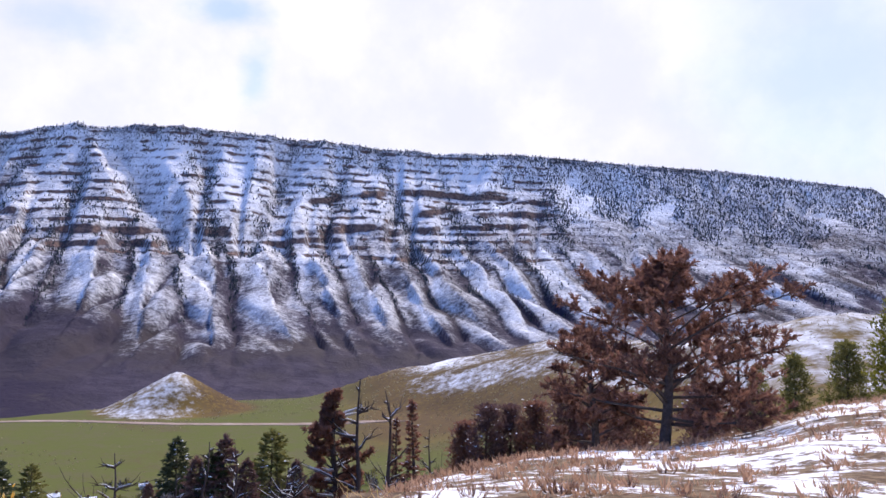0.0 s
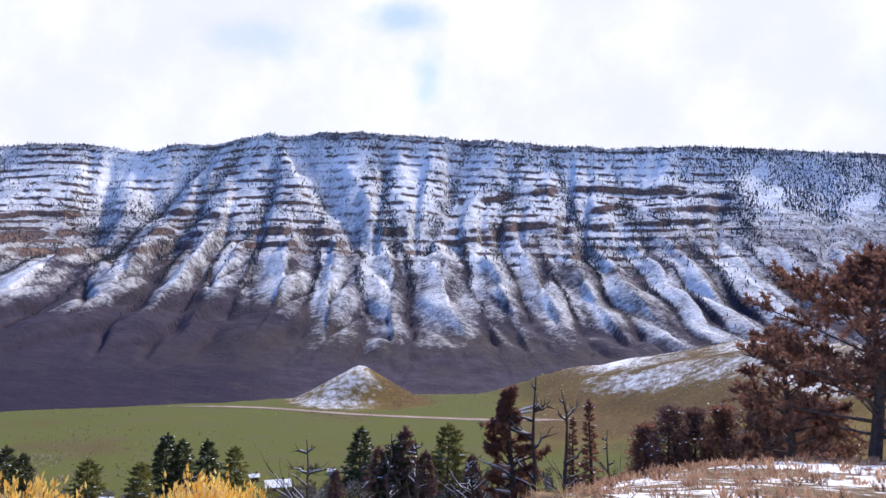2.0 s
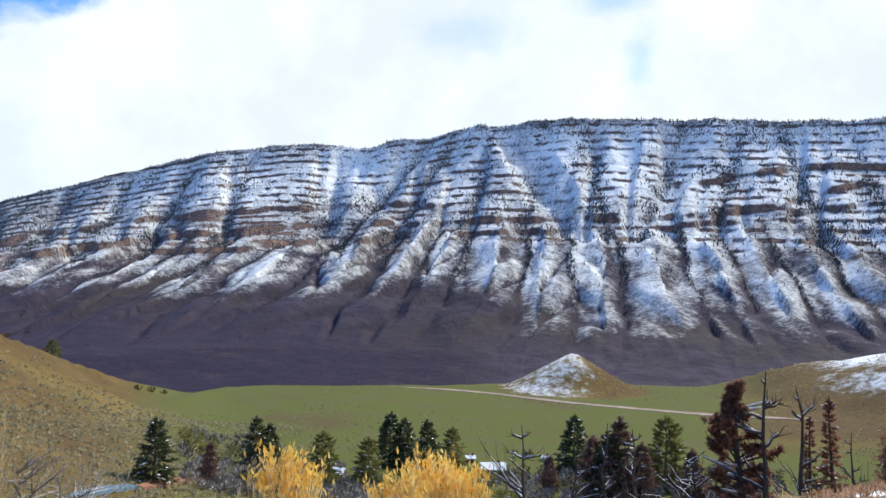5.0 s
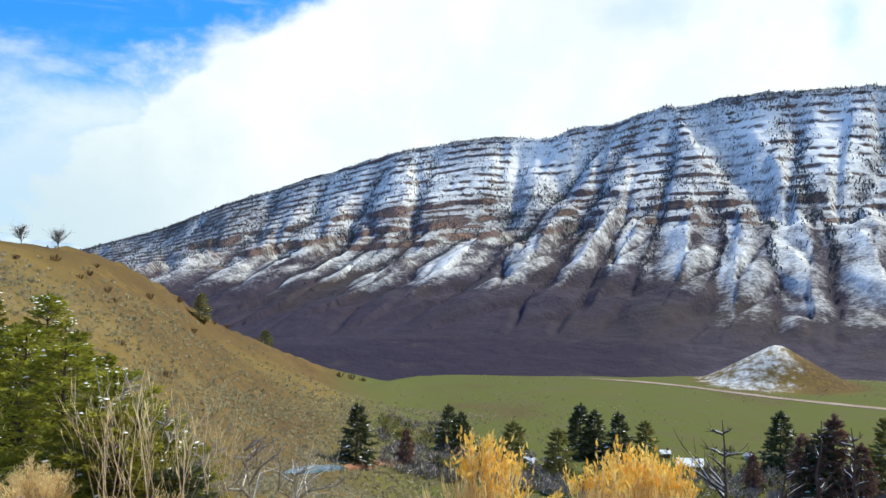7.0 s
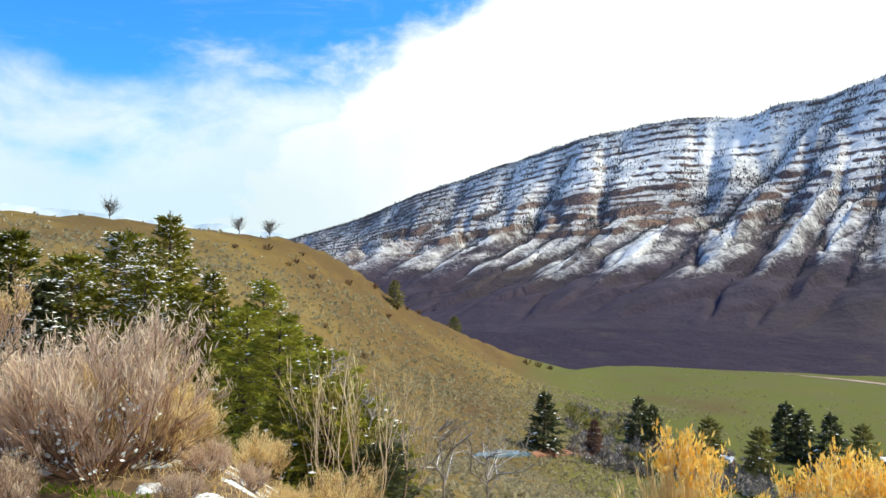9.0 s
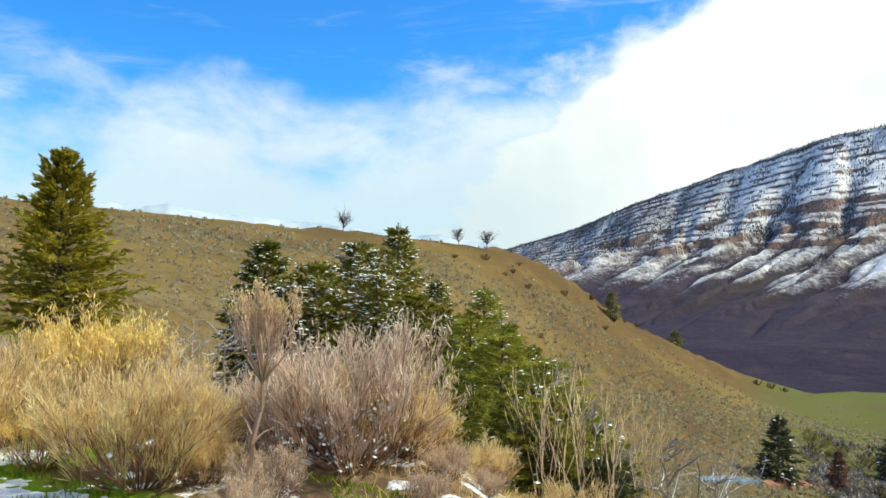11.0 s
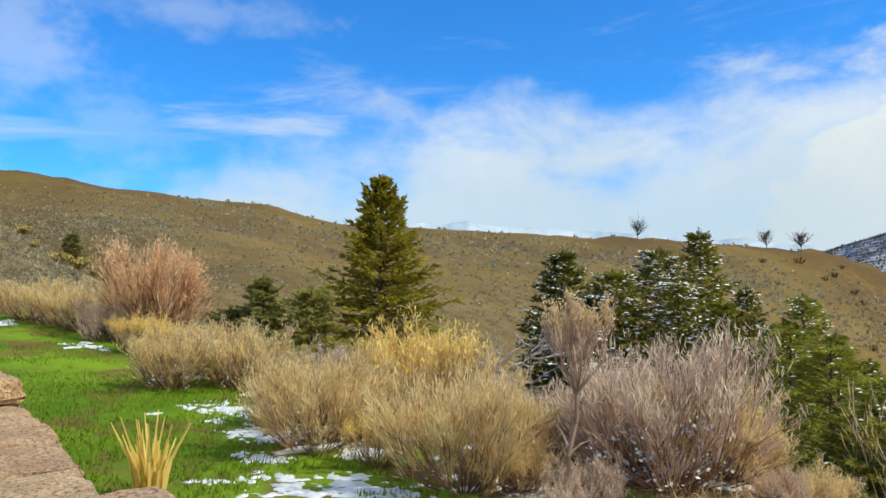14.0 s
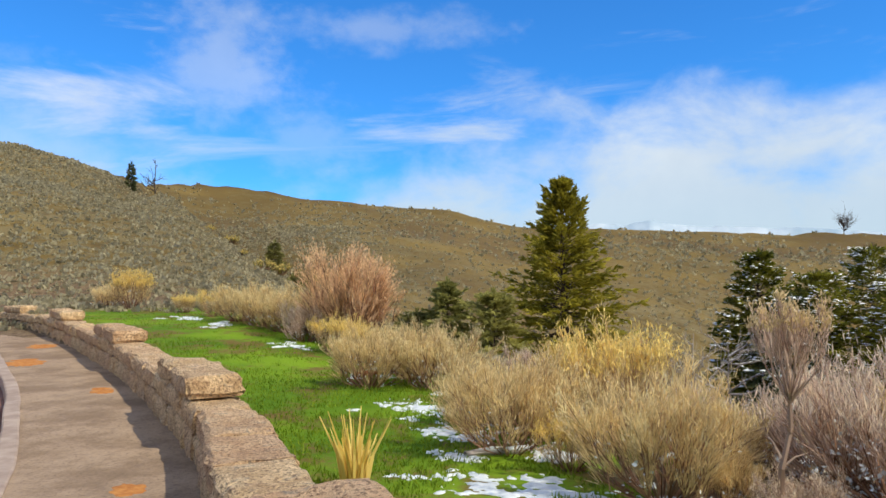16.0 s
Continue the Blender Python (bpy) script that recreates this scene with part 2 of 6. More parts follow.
def mountain_material():
    m, n, bsdf = material("snowy_mountain_slope", 0.95, 0.1)
    pos = n.add("ShaderNodeTexCoord").outputs["Object"]
    broad = n.noise(pos, 0.004, 5.0, 0.6)
    mid = n.noise(pos, 0.03, 6.0, 0.65)
    fine = n.noise(pos, 0.16, 5.0, 0.7)
    # the soil's dark purple holds cloud shade and haze, put into its colour
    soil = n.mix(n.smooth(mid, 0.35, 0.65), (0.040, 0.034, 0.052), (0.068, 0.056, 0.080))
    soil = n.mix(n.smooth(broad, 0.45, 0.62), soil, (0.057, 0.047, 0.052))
    # gully brush, and a painted cloud shadow over the left foot
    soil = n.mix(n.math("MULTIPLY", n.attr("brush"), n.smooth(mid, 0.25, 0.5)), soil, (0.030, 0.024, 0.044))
    rock = n.mix(n.smooth(fine, 0.35, 0.65), (0.13, 0.085, 0.074), (0.29, 0.195, 0.155))
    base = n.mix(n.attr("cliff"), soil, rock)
    grain = n.math("ADD", n.math("MULTIPLY", mid, 0.45), n.math("MULTIPLY", fine, 0.55))
    cover = n.smooth(n.math("ADD", n.attr("snow"), n.math("MULTIPLY", n.math("SUBTRACT", grain, 0.5), 2.1)), 0.05, 0.95)
    base = n.mix(cover, base, (0.84, 0.85, 0.87))
    n.tree.links.new(base, bsdf.inputs["Base Color"])
    bump(n, bsdf, n.math("ADD", fine, n.math("MULTIPLY", mid, 3.0)), 0.5, 4.0)
    return m


ground_mat, mountain_mat = ground_material(), mountain_material()


# ---- mesh helpers ----
def mesh_from(name, verts, faces, mats, attrs=(), smooth_faces=False, slots=None):
    """A mesh from an (n, 3) array and a list of (m, k) face arrays."""
    me = bpy.data.meshes.new(name)
    verts = np.asarray(verts, np.float32)
    faces = [np.asarray(f, np.int32) for f in faces if len(f)]
    loops = np.concatenate([f.ravel() for f in faces])
    sizes = np.concatenate([np.full(len(f), f.shape[1], np.int32) for f in faces])
    me.vertices.add(len(verts))
    me.vertices.foreach_set("co", verts.ravel())
    me.loops.add(len(loops))
    me.loops.foreach_set("vertex_index", loops)
    me.polygons.add(len(sizes))
    me.polygons.foreach_set("loop_start", np.concatenate([[0], np.cumsum(sizes)[:-1]]).astype(np.int32))
    if slots is not None:
        me.polygons.foreach_set("material_index", np.asarray(slots, np.int32))
    me.polygons.foreach_set("use_smooth", np.full(len(sizes), smooth_faces))
    for key, values in dict(attrs).items():
        me.attributes.new(key, "FLOAT", "POINT").data.foreach_set("value", np.asarray(values, np.float32).ravel())
    for mat in (mats if isinstance(mats, (list, tuple)) else [mats]):
        me.materials.append(mat)
    me.update(calc_edges=True)
    return me


def grid_faces(rows, cols):
    i = np.arange(rows * cols).reshape(rows, cols)
    return np.stack([i[:-1, :-1], i[:-1, 1:], i[1:, 1:], i[1:, :-1]], -1).reshape(-1, 4)


class Heap:
    """Gathers pieces (verts, faces) into one mesh."""

    def __init__(self):
        self.v, self.f, self.n = [], {}, 0

    def add(self, verts, faces):
        self.v.append(verts)
        for f in (faces if isinstance(faces, list) else [faces]):
            self.f.setdefault(f.shape[1], []).append(f + self.n)
        self.n += len(verts)
        return self

    def mesh(self, name, mat, **kw):
        return mesh_from(name, np.concatenate(self.v), [np.concatenate(f) for f in self.f.values()], mat, **kw)


def unit(v):
    return v / (np.linalg.norm(v, axis=-1, keepdims=True) + 1e-9)


def kites(rng, p, d, length, width, fold=0.0):
    """Leaf-like kites: from points p along d."""
    d = unit(d)
    side = unit(np.cross(d, rng.normal(size=p.shape)))
    length, width = np.asarray(length)[:, None], np.asarray(width)[:, None]
    mid = p + d * length * 0.45 + np.array((0, 0, 1.0)) * fold * length
    v = np.stack([p, mid + side * width, p + d * length, mid - side * width], 1)
    i = np.arange(len(p))[:, None] * 4
    return v.reshape(-1, 3), i + np.arange(4)[None]


def tubes(points, radii, sides=4):
    """Tapered tubes: points (n, k, 3), radii (n, k)."""
    points, radii = np.asarray(points, float), np.asarray(radii, float)
    n, k, _ = points.shape
    d = unit(np.gradient(points, axis=1)) if k > 2 else unit(np.repeat(points[:, 1:] - points[:, :1], 2, 1))
    ref = np.where(np.abs(d[..., 2:3]) > 0.9, np.array((1.0, 0, 0)), np.array((0, 0, 1.0)))
    a = unit(np.cross(d, ref))
    b = np.cross(d, a)
    ang = np.arange(sides) / sides * 2 * np.pi
    ring = a[:, :, None] * np.cos(ang)[None, None, :, None] + b[:, :, None] * np.sin(ang)[None, None, :, None]
    v = points[:, :, None] + ring * radii[:, :, None, None]
    idx = np.arange(n * k * sides).reshape(n, k, sides)
    nxt = np.roll(idx, -1, axis=2)
    f = np.stack([idx[:, :-1], nxt[:, :-1], nxt[:, 1:], idx[:, 1:]], -1).reshape(-1, 4)
    return v.reshape(-1, 3), f


def hash2(i, j, seed):
    h = (i * 374761393 + j * 668265263 + seed * 974634777) & 0xFFFFFFFF
    h = ((h ^ (h >> 13)) * 1274126177) & 0xFFFFFFFF
    return ((h ^ (h >> 16)) & 0xFFFF) / 65535.0


def vnoise(x, y, seed=0):
    x, y = np.broadcast_arrays(np.asarray(x, float), np.asarray(y, float))
    i, j = np.floor(x).astype(np.int64), np.floor(y).astype(np.int64)
    u, v = x - i, y - j
    u, v = u * u * (3 - 2 * u), v * v * (3 - 2 * v)
    return (hash2(i, j, seed) * (1 - u) + hash2(i + 1, j, seed) * u) * (1 - v) + (hash2(i, j + 1, seed) * (1 - u) + hash2(i + 1, j + 1, seed) * u) * v


def fbm(x, y, seed=0, octaves=4):
    total, amp, norm = 0.0, 1.0, 0.0
    for o in range(octaves):
        total = total + amp * vnoise(x * 2 ** o, y * 2 ** o, seed + o * 17)
        norm += amp
        amp *= 0.5
    return total / norm - 0.5


def ss(x, lo, hi):
    t = np.clip((x - lo) / (hi - lo), 0, 1)
    return t * t * (3 - 2 * t)


def part(name, mesh, parent, label=""):
    ob = new(name, mesh)
    ob.parent = parent
    return tagged(ob, label) if label else ob


def thing(name, at, label, category, group="", kind=""):
    ob = new(name)
    ob.empty_display_size = 0.2
    ob.matrix_basis = at if isinstance(at, Matrix) else Matrix.Translation(at)
    return tagged(ob, label, category, group, kind)


# ---- the lie of the land ----
# bearing: the terrace's edge, the foot of its slope, a middle point, the crest or far rim, and the fall behind it (distance, height)
LAND_AZ = [-180, -60, -31, -26, -22, -16, -9, 0, 5, 10, 20, 30, 45, 52, 56, 60, 64, 68.4, 73, 81, 90, 97, 104.6, 109, 117, 119.6, 121.7, 124.2, 127.8, 130.5, 132.5, 136, 140.4, 160, 180]
EDGE_R = [40, 30, 32, 30, 28, 25, 20, 15, 10, 6.5, 6, 6, 6, 6, 6, 6, 6, 6.2, 6.8, 8.2, 9, 10, 12, 15, 20, 21, 22, 24, 27, 30, 32, 34, 35, 40, 40]
EDGE_Z = [0, -1, -1.4, -1.65, -2.4, -2.55, -2.0, -1.55, -0.9, -0.5, -0.8, -1.2, -1.6, -1.6, -1.5, -1.2, -0.8, -0.35, -0.1, 0, 0, 0, 0, 0.05, 0.2, 0.3, 0.4, 0.5, 0.6, 0.7, 0.8, 0.8, 0.8, 0.8, 0]
FOOT_R = [80, 60, 70, 70, 75, 100, 200, 230, 230, 220, 215, 210, 190, 188, 180, 165, 150, 130, 110, 85, 70, 60, 55, 50, 40, 50, 60, 72, 90, 110, 60, 60, 60, 70, 80]
FOOT_Z = [1, -4, -9, -10, -14, -26, -52, -62, -65, -65, -65, -62, -55, -46, -42, -38, -34, -30, -22, -14, -9, -5, -3, -1.5, 0.1, 1.4, 2.75, 5.0, 9.5, 16.6, 6.5, 7.5, 8, 7, 1]
MID_R = [150, 150, 130, 130, 130, 260, 400, 480, 520, 610, 615, 560, 540, 300, 260, 230, 220, 200, 190, 170, 150, 130, 120, 110, 62, 75, 88, 105, 125, 135, 100, 100, 100, 110, 150]
MID_Z = [5, -4, -10, -10, -12, -32, -40, -62, -62, -66, -66, -64, -62, -46, -38, -30, -20, -9, 0, 4, 5, 5.5, 6, 7, 0, 1, 2.2, 4.4, 8.6, 15.6, 13.5, 15, 16, 15, 5]
TOP_R = [300, 300, 190, 180, 180, 420, 600, 620, 640, 700, 700, 640, 620, 430, 390, 350, 320, 295, 280, 260, 245, 235, 225, 215, 205, 203, 200, 197, 190, 180, 126, 130, 135, 140, 300]
TOP_Z = [20, 5, 1.0, 1.6, -1.6, -13, -15.5, -35, -47, -74, -75, -80, -80, -44.5, -27.8, -15, 2.6, 14.6, 16.4, 18.4, 18.4, 20.0, 20.6, 24.2, 26.3, 27, 27.3, 27.8, 27.6, 26.2, 19.6, 23.3, 26.4, 26, 20]
WALL_RUN = [(2.6, 4.6), (0.6, 2.2), (-1.4, -0.1), (-3.63, -2.33), (-5.9, -4.28), (-7.73, -6.26), (-9.7, -8.55), (-11.6, -11.05), (-13.4, -13.5), (-16.0, -17.3), (-18.3, -21.3), (-20.2, -26.0)]


def run_points(step=0.05):
    """The wall's inner face in plan, evenly spaced."""
    p = [Vector((x, y)) for x, y in WALL_RUN]
    p = [2 * p[0] - p[1]] + p + [2 * p[-1] - p[-2]]
    out = []
    for a, b, c, d in zip(p, p[1:], p[2:], p[3:]):
        for i in range(40):
            t = i / 40
            out.append(0.5 * ((2 * b) + (c - a) * t + (2 * a - 5 * b + 4 * c - d) * t * t + (3 * b - a - 3 * c + d) * t ** 3))
    out = np.array([tuple(v) for v in out])
    s = np.concatenate([[0], np.cumsum(np.linalg.norm(np.diff(out, axis=0), axis=1))])
    t = np.arange(0, s[-1], step)
    return t, np.stack([np.interp(t, s, out[:, 0]), np.interp(t, s, out[:, 1])], 1)


RUN_S, RUN = run_points()
RUN_DIR = unit(np.gradient(RUN, axis=0))
RUN_OUT = np.stack([RUN_DIR[:, 1], -RUN_DIR[:, 0]], 1)      # away from the path, to the grass
if RUN_OUT[200] @ np.array((-1.0, 1.0)) < 0:
    RUN_OUT = -RUN_OUT


def along_wall(x, y):
    """Run length along the wall and distance outside its inner face."""
    p = np.stack([np.ravel(x), np.ravel(y)], 1)
    step = 8
    q = RUN[::step]
    s, o = np.empty(len(p)), np.empty(len(p))
    for a in range(0, len(p), 20000):
        d = p[a:a + 20000, None] - q[None]
        k = np.argmin((d ** 2).sum(-1), 1)
        s[a:a + 20000] = RUN_S[::step][k]
        o[a:a + 20000] = (d[np.arange(len(k)), k] * RUN_OUT[::step][k]).sum(-1)
    return s.reshape(np.shape(x)), o.reshape(np.shape(x))


def rise(r):
    return 0.03 * np.clip(r - 8, 0, 14)


FINE_AZ = np.arange(-180, 180.01, 0.2)
KERNEL = np.exp(-(np.arange(-30, 31) * 0.2 / 1.1) ** 2 / 2)
FINE = {}
for key, values in (("er", EDGE_R), ("ez", EDGE_Z), ("fr", FOOT_R), ("fz", FOOT_Z), ("mr", MID_R), ("mz", MID_Z), ("tr", TOP_R), ("tz", TOP_Z)):
    FINE[key] = np.convolve(np.pad(np.interp(FINE_AZ, LAND_AZ, values), 30, mode="edge"), KERNEL / KERNEL.sum(), "valid")


def land(x, y):
    """The height of the open ground, and its middle bearing and distance."""
    x, y = np.asarray(x, float), np.asarray(y, float)
    az = np.degrees(np.arctan2(-x, y))
    r = np.hypot(x, y)
    wob = (fbm(x * 0.02 + 7, y * 0.02, 5, 3)) * 6 * ss(r, 30, 120)
    er, ez, fr, fz, mr, mz, tr, tz = [np.interp(az + wob * 0.15, FINE_AZ, FINE[key]) for key in ("er", "ez", "fr", "fz", "mr", "mz", "tr", "tz")]
    z = np.zeros_like(r)
    pts = [(np.zeros_like(r), np.zeros_like(r)), (np.minimum(7.0, er * 0.8), np.zeros_like(r)), (er, ez), (fr, fz), (mr, mz), (tr, tz), (tr * 1.35, tz - 0.14 * tr), (np.maximum(tr * 2.2, 1500), np.full_like(r, -85.0))]
    for (r0, z0), (r1, z1) in zip(pts, pts[1:]):
        t = np.clip((r - r0) / (r1 - r0), 0, 1)
        z = np.where((r >= r0), z0 + (z1 - z0) * t, z)
    z = np.where(r > pts[-1][0], -85.0, z)
    left = ss(az, 96, 112)
    z = z + left * rise(r) * (1 - ss(r, er, er + 12))
    # the lower of the two snowy benches
    b = np.exp(-((r - 0.42 * mr - 0.58 * tr) / 26.0) ** 2) * ss(-az, -6, 3) * ss(az, -18, -12) * 5.0
    z = z + b
    z = z + fbm(x * 0.045, y * 0.045, 3, 4) * 2.6 * ss(r, 25, 120) * (1 - 0.85 * ss(-z, 40, 58)) + fbm(x * 0.5, y * 0.5, 9, 3) * 0.16 * ss(r, 3, 12)
    # the pale cone beyond the road
    cx, cy = bearing(19.3).xy * 575
    dx, dy = x - cx, y - cy
    u, v = bearing(19.3).xy, bearing(109.3).xy
    across, deep = dx * v[0] + dy * v[1], dx * u[0] + dy * u[1]
    across = np.where(across > 0, across / 52.0, across / 50.0)
    cone = np.clip(1 - np.sqrt(across ** 2 + (deep / 45.0) ** 2 + 0.0006), 0, 1)
    z = z + 29.0 * cone ** 1.08
    return z, az, r




# ---- ground sheet ----
def sage_cover(x, y, az, r):
    """Where sagebrush grows thickly on the hillsides."""
    top = np.interp(az, LAND_AZ, TOP_R)
    d = ss(fbm(x * 0.016, y * 0.016, 141, 4) + fbm(x * 0.07, y * 0.07, 143, 3) * 0.7, -0.14, 0.14)
    band = ss(fbm(az * 0.10 + 3, r * 0.022 + az * 0.22, 145, 4), -0.07, 0.06)
    d = d + (band - d) * (1 - ss(az, 66, 76))
    d = d * (1 - 0.8 * ss(r, top * 0.74, top * 0.95) * ss(az, 58, 70) * (1 - ss(az, 104, 116)))
    d = np.maximum(d * (1 - 0.45 * ss(az, 100, 112) * ss(r, 140, 165)), 0.95 * ss(az, 115, 124) * (1 - ss(r, 132, 155)))
    d = np.maximum(d, (0.52 + 0.06 * ss(az, 66, 78)) * (1 - ss(r, top * 0.70, top * 0.92)))
    return d * ss(r, 14, 26) * ss(az, 36, 46) * (1 - ss(r, top, top * 1.1))


SHEET_AZ, SHEET_R, SHEET_Z = [], [], []


def sheet(x, y):
    """The height of the built ground sheet."""
    az, r = np.degrees(np.arctan2(-x, y)), np.hypot(x, y)
    ga, gr, gz = SHEET_AZ[0], SHEET_R[0], SHEET_Z[0]
    i = np.clip(np.searchsorted(gr, r) - 1, 0, len(gr) - 2)
    j = np.clip(np.searchsorted(ga, az) - 1, 0, len(ga) - 2)
    u, v = np.clip((r - gr[i]) / (gr[i + 1] - gr[i]), 0, 1), np.clip((az - ga[j]) / (ga[j + 1] - ga[j]), 0, 1)
    return (gz[i, j] * (1 - v) + gz[i, j + 1] * v) * (1 - u) + (gz[i + 1, j] * (1 - v) + gz[i + 1, j + 1] * v) * u


def ground_z(x, y):
    return float(sheet(np.array([x]), np.array([y]))[0])


def build_ground():
    az = np.concatenate([np.arange(-180, -36, 3.0), np.arange(-36, 144, 0.42), np.arange(144, 180.1, 3.0)])
    r = np.concatenate([[0.02], np.geomspace(0.8, 900, 280), np.geomspace(920, 4900, 14)])
    A, R = np.meshgrid(np.radians(az), r)
    x, y = -R * np.sin(A), R * np.cos(A)
    z, deg, rr = land(x, y)
    s, out = along_wall(x, y)
    near = rr < 60
    inner = near & (out < 0.25)
    z = np.where(inner, z - 0.45 * ss(-out, -0.25, -0.05), z)
    SHEET_AZ.append(az)
    SHEET_R.append(r)
    SHEET_Z.append(z)
    edge = np.interp(deg, LAND_AZ, EDGE_R)
    wob = fbm(x * 0.6, y * 0.6, 21, 4)
    width = np.interp(s, [0, 4, 7, 12, 20, 40], [0.0, 0.0, 3.2, 3.6, 4.4, 5.5])
    lawn = ss(width + wob * 1.6 - out, -0.25, 0.25) * (out > 0.2) * near * ss(s, 6.0, 7.5) * (1 - ss(s, 29, 31)) * (rr < 36)
    soil = (1 - ss(rr, edge, edge + 10)) * (1 - lawn)
    snow = ss(-deg, -9, -1) * (1 - ss(rr, edge * 1.15, edge * 1.9)) * (0.50 + 1.1 * wob)
    snow = snow * ss(rr, 2, 4)
    top, mid = np.interp(deg, LAND_AZ, TOP_R), np.interp(deg, LAND_AZ, MID_R)
    bench = ss(-deg, -7, 1) * ss(rr, mid * 0.96, mid * 1.06) * (1 - ss(rr, top * 1.3, top * 1.6)) * (0.62 + 1.0 * fbm(x * 0.02, y * 0.02, 31, 4))
    up = (rr - mid) / (top - mid) + 0.25 * fbm(x * 0.012, y * 0.012, 37, 3)
    bench = bench * np.where(deg > -19, ss(up, 0.16, 0.30) * (1 - 0.8 * np.exp(-((up - 0.60) / 0.07) ** 2)), 1.0)
    dust = 0.82 * bench * (1.0 + 1.3 * fbm(x * 0.05, y * 0.05, 33, 4))
    patch = ss(fbm(x * 0.7, y * 0.7, 41, 4), 0.03, 0.16) * soil * 0.45
    snow = np.maximum(snow, patch * ss(110 - deg, 0, 10))
    cx, cy = bearing(19.3).xy * 575
    dx, dy = x - cx, y - cy
    side = (dx * bearing(109.3).x + dy * bearing(109.3).y)
    on_cone = ss(62 - np.hypot(dx, dy), 0, 12)
    dust = np.maximum(dust, on_cone * ss(side, -34, 0) * (0.43 + 0.5 * fbm(x * 0.06, y * 0.06, 35, 3)))
    floor_z = ss(-z, 42, 58)
    meadow = floor_z * (1 - on_cone) * ss(fbm(x * 0.008, y * 0.008, 51, 3) + 0.12, -0.35, -0.1)
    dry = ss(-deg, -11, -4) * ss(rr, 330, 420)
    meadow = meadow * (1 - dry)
    # the hill-shoulder term also puts the left slope's shade into the ground colour
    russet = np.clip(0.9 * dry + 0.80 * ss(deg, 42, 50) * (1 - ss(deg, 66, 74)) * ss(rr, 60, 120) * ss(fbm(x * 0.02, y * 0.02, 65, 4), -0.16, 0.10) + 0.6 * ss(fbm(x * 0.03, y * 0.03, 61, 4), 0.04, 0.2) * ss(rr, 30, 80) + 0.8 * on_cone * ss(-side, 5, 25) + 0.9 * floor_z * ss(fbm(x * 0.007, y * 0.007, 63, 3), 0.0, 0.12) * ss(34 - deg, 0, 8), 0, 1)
    v = np.stack([x, y, z], -1).reshape(-1, 3)
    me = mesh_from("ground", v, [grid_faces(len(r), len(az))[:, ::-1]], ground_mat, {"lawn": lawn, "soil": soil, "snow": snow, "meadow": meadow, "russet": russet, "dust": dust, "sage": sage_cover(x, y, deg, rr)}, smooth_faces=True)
    tagged(new("ground", me), "sagebrush hills, green meadow and snowy grass", "ground", kind="structure")


build_ground()

# ---- the long snowy mountain ----
RIM_AZ = [-36, -31, -30.2, -26.8, -21, -10.3, -5, -2, 0.5, 5.4, 10, 13.3, 18.5, 20.4, 26.8, 28.2, 30.4, 33.3, 34.5, 38, 41.6, 44.3, 47.5, 49.5, 53.7, 59.4, 63.7, 68.5, 73, 80]
RIM_EL = [5.9, 7.4, 8.2, 8.9, 10.1, 11.5, 12.15, 12.15, 12.2, 12.7, 13.1, 13.25, 13.55, 13.5, 13.05, 12.8, 12.2, 11.75, 11.35, 11.3, 11.1, 10.65, 10.05, 9.25, 7.95, 5.95, 4.05, 2.55, 1.2, 0.2]
FAR_AZ = [-36, -30, -17.6, -5, 8, 20.4, 34, 47, 54.2, 60.6, 66.7, 73, 80]
RIM_R = [2750, 2460, 2050, 1850, 1790, 1800, 1990, 2230, 2500, 2820, 3300, 3900, 4300]
BASE_R = [900, 880, 830, 800, 760, 730, 690, 690, 720, 850, 1150, 1800, 2600]
# gullies between the snowy cones below the cliffs, by bearing, and the clefts that cut the beds above: bearing at the cliffs' foot, at the rim, depth and how thick trees stand in them
GULLY_AZ = [72, 68, 64.6, 60.5, 56.7, 53.1, 50.3, 47.1, 43.0, 38.4, 33.5, 30.1, 27.2, 22.4, 19.4, 16.4, 11.3, 8.3, 5.0, 1.4, -1.9, -4.4, -7.4, -10.8, -15, -20, -26, -33]
CLEFTS = [(38.6, 30.4, 30, 1.0), (34.2, 28.1, 14, 0.9), (39.6, 36.0, 26, 0.25), (46.2, 43.6, 12, 0.5), (51.5, 47.5, 16, 0.8), (55.6, 51.5, 12, 0.5), (59.6, 55.5, 12, 0.6), (18.6, 24.6, 26, 0.15), (17.0, 18.4, 10, 0.7),
          (14.6, 11.4, 18, 0.9), (9.5, 7.2, 9, 0.5), (1.6, 4.9, 14, 1.0), (-2.4, 0.2, 10, 0.6), (27.8, 25.4, 9, 0.5), (23.2, 21.6, 6, 0.35)]
FACE_AZ = 18.0        # the gullies run straight down the face, towards this bearing's foot


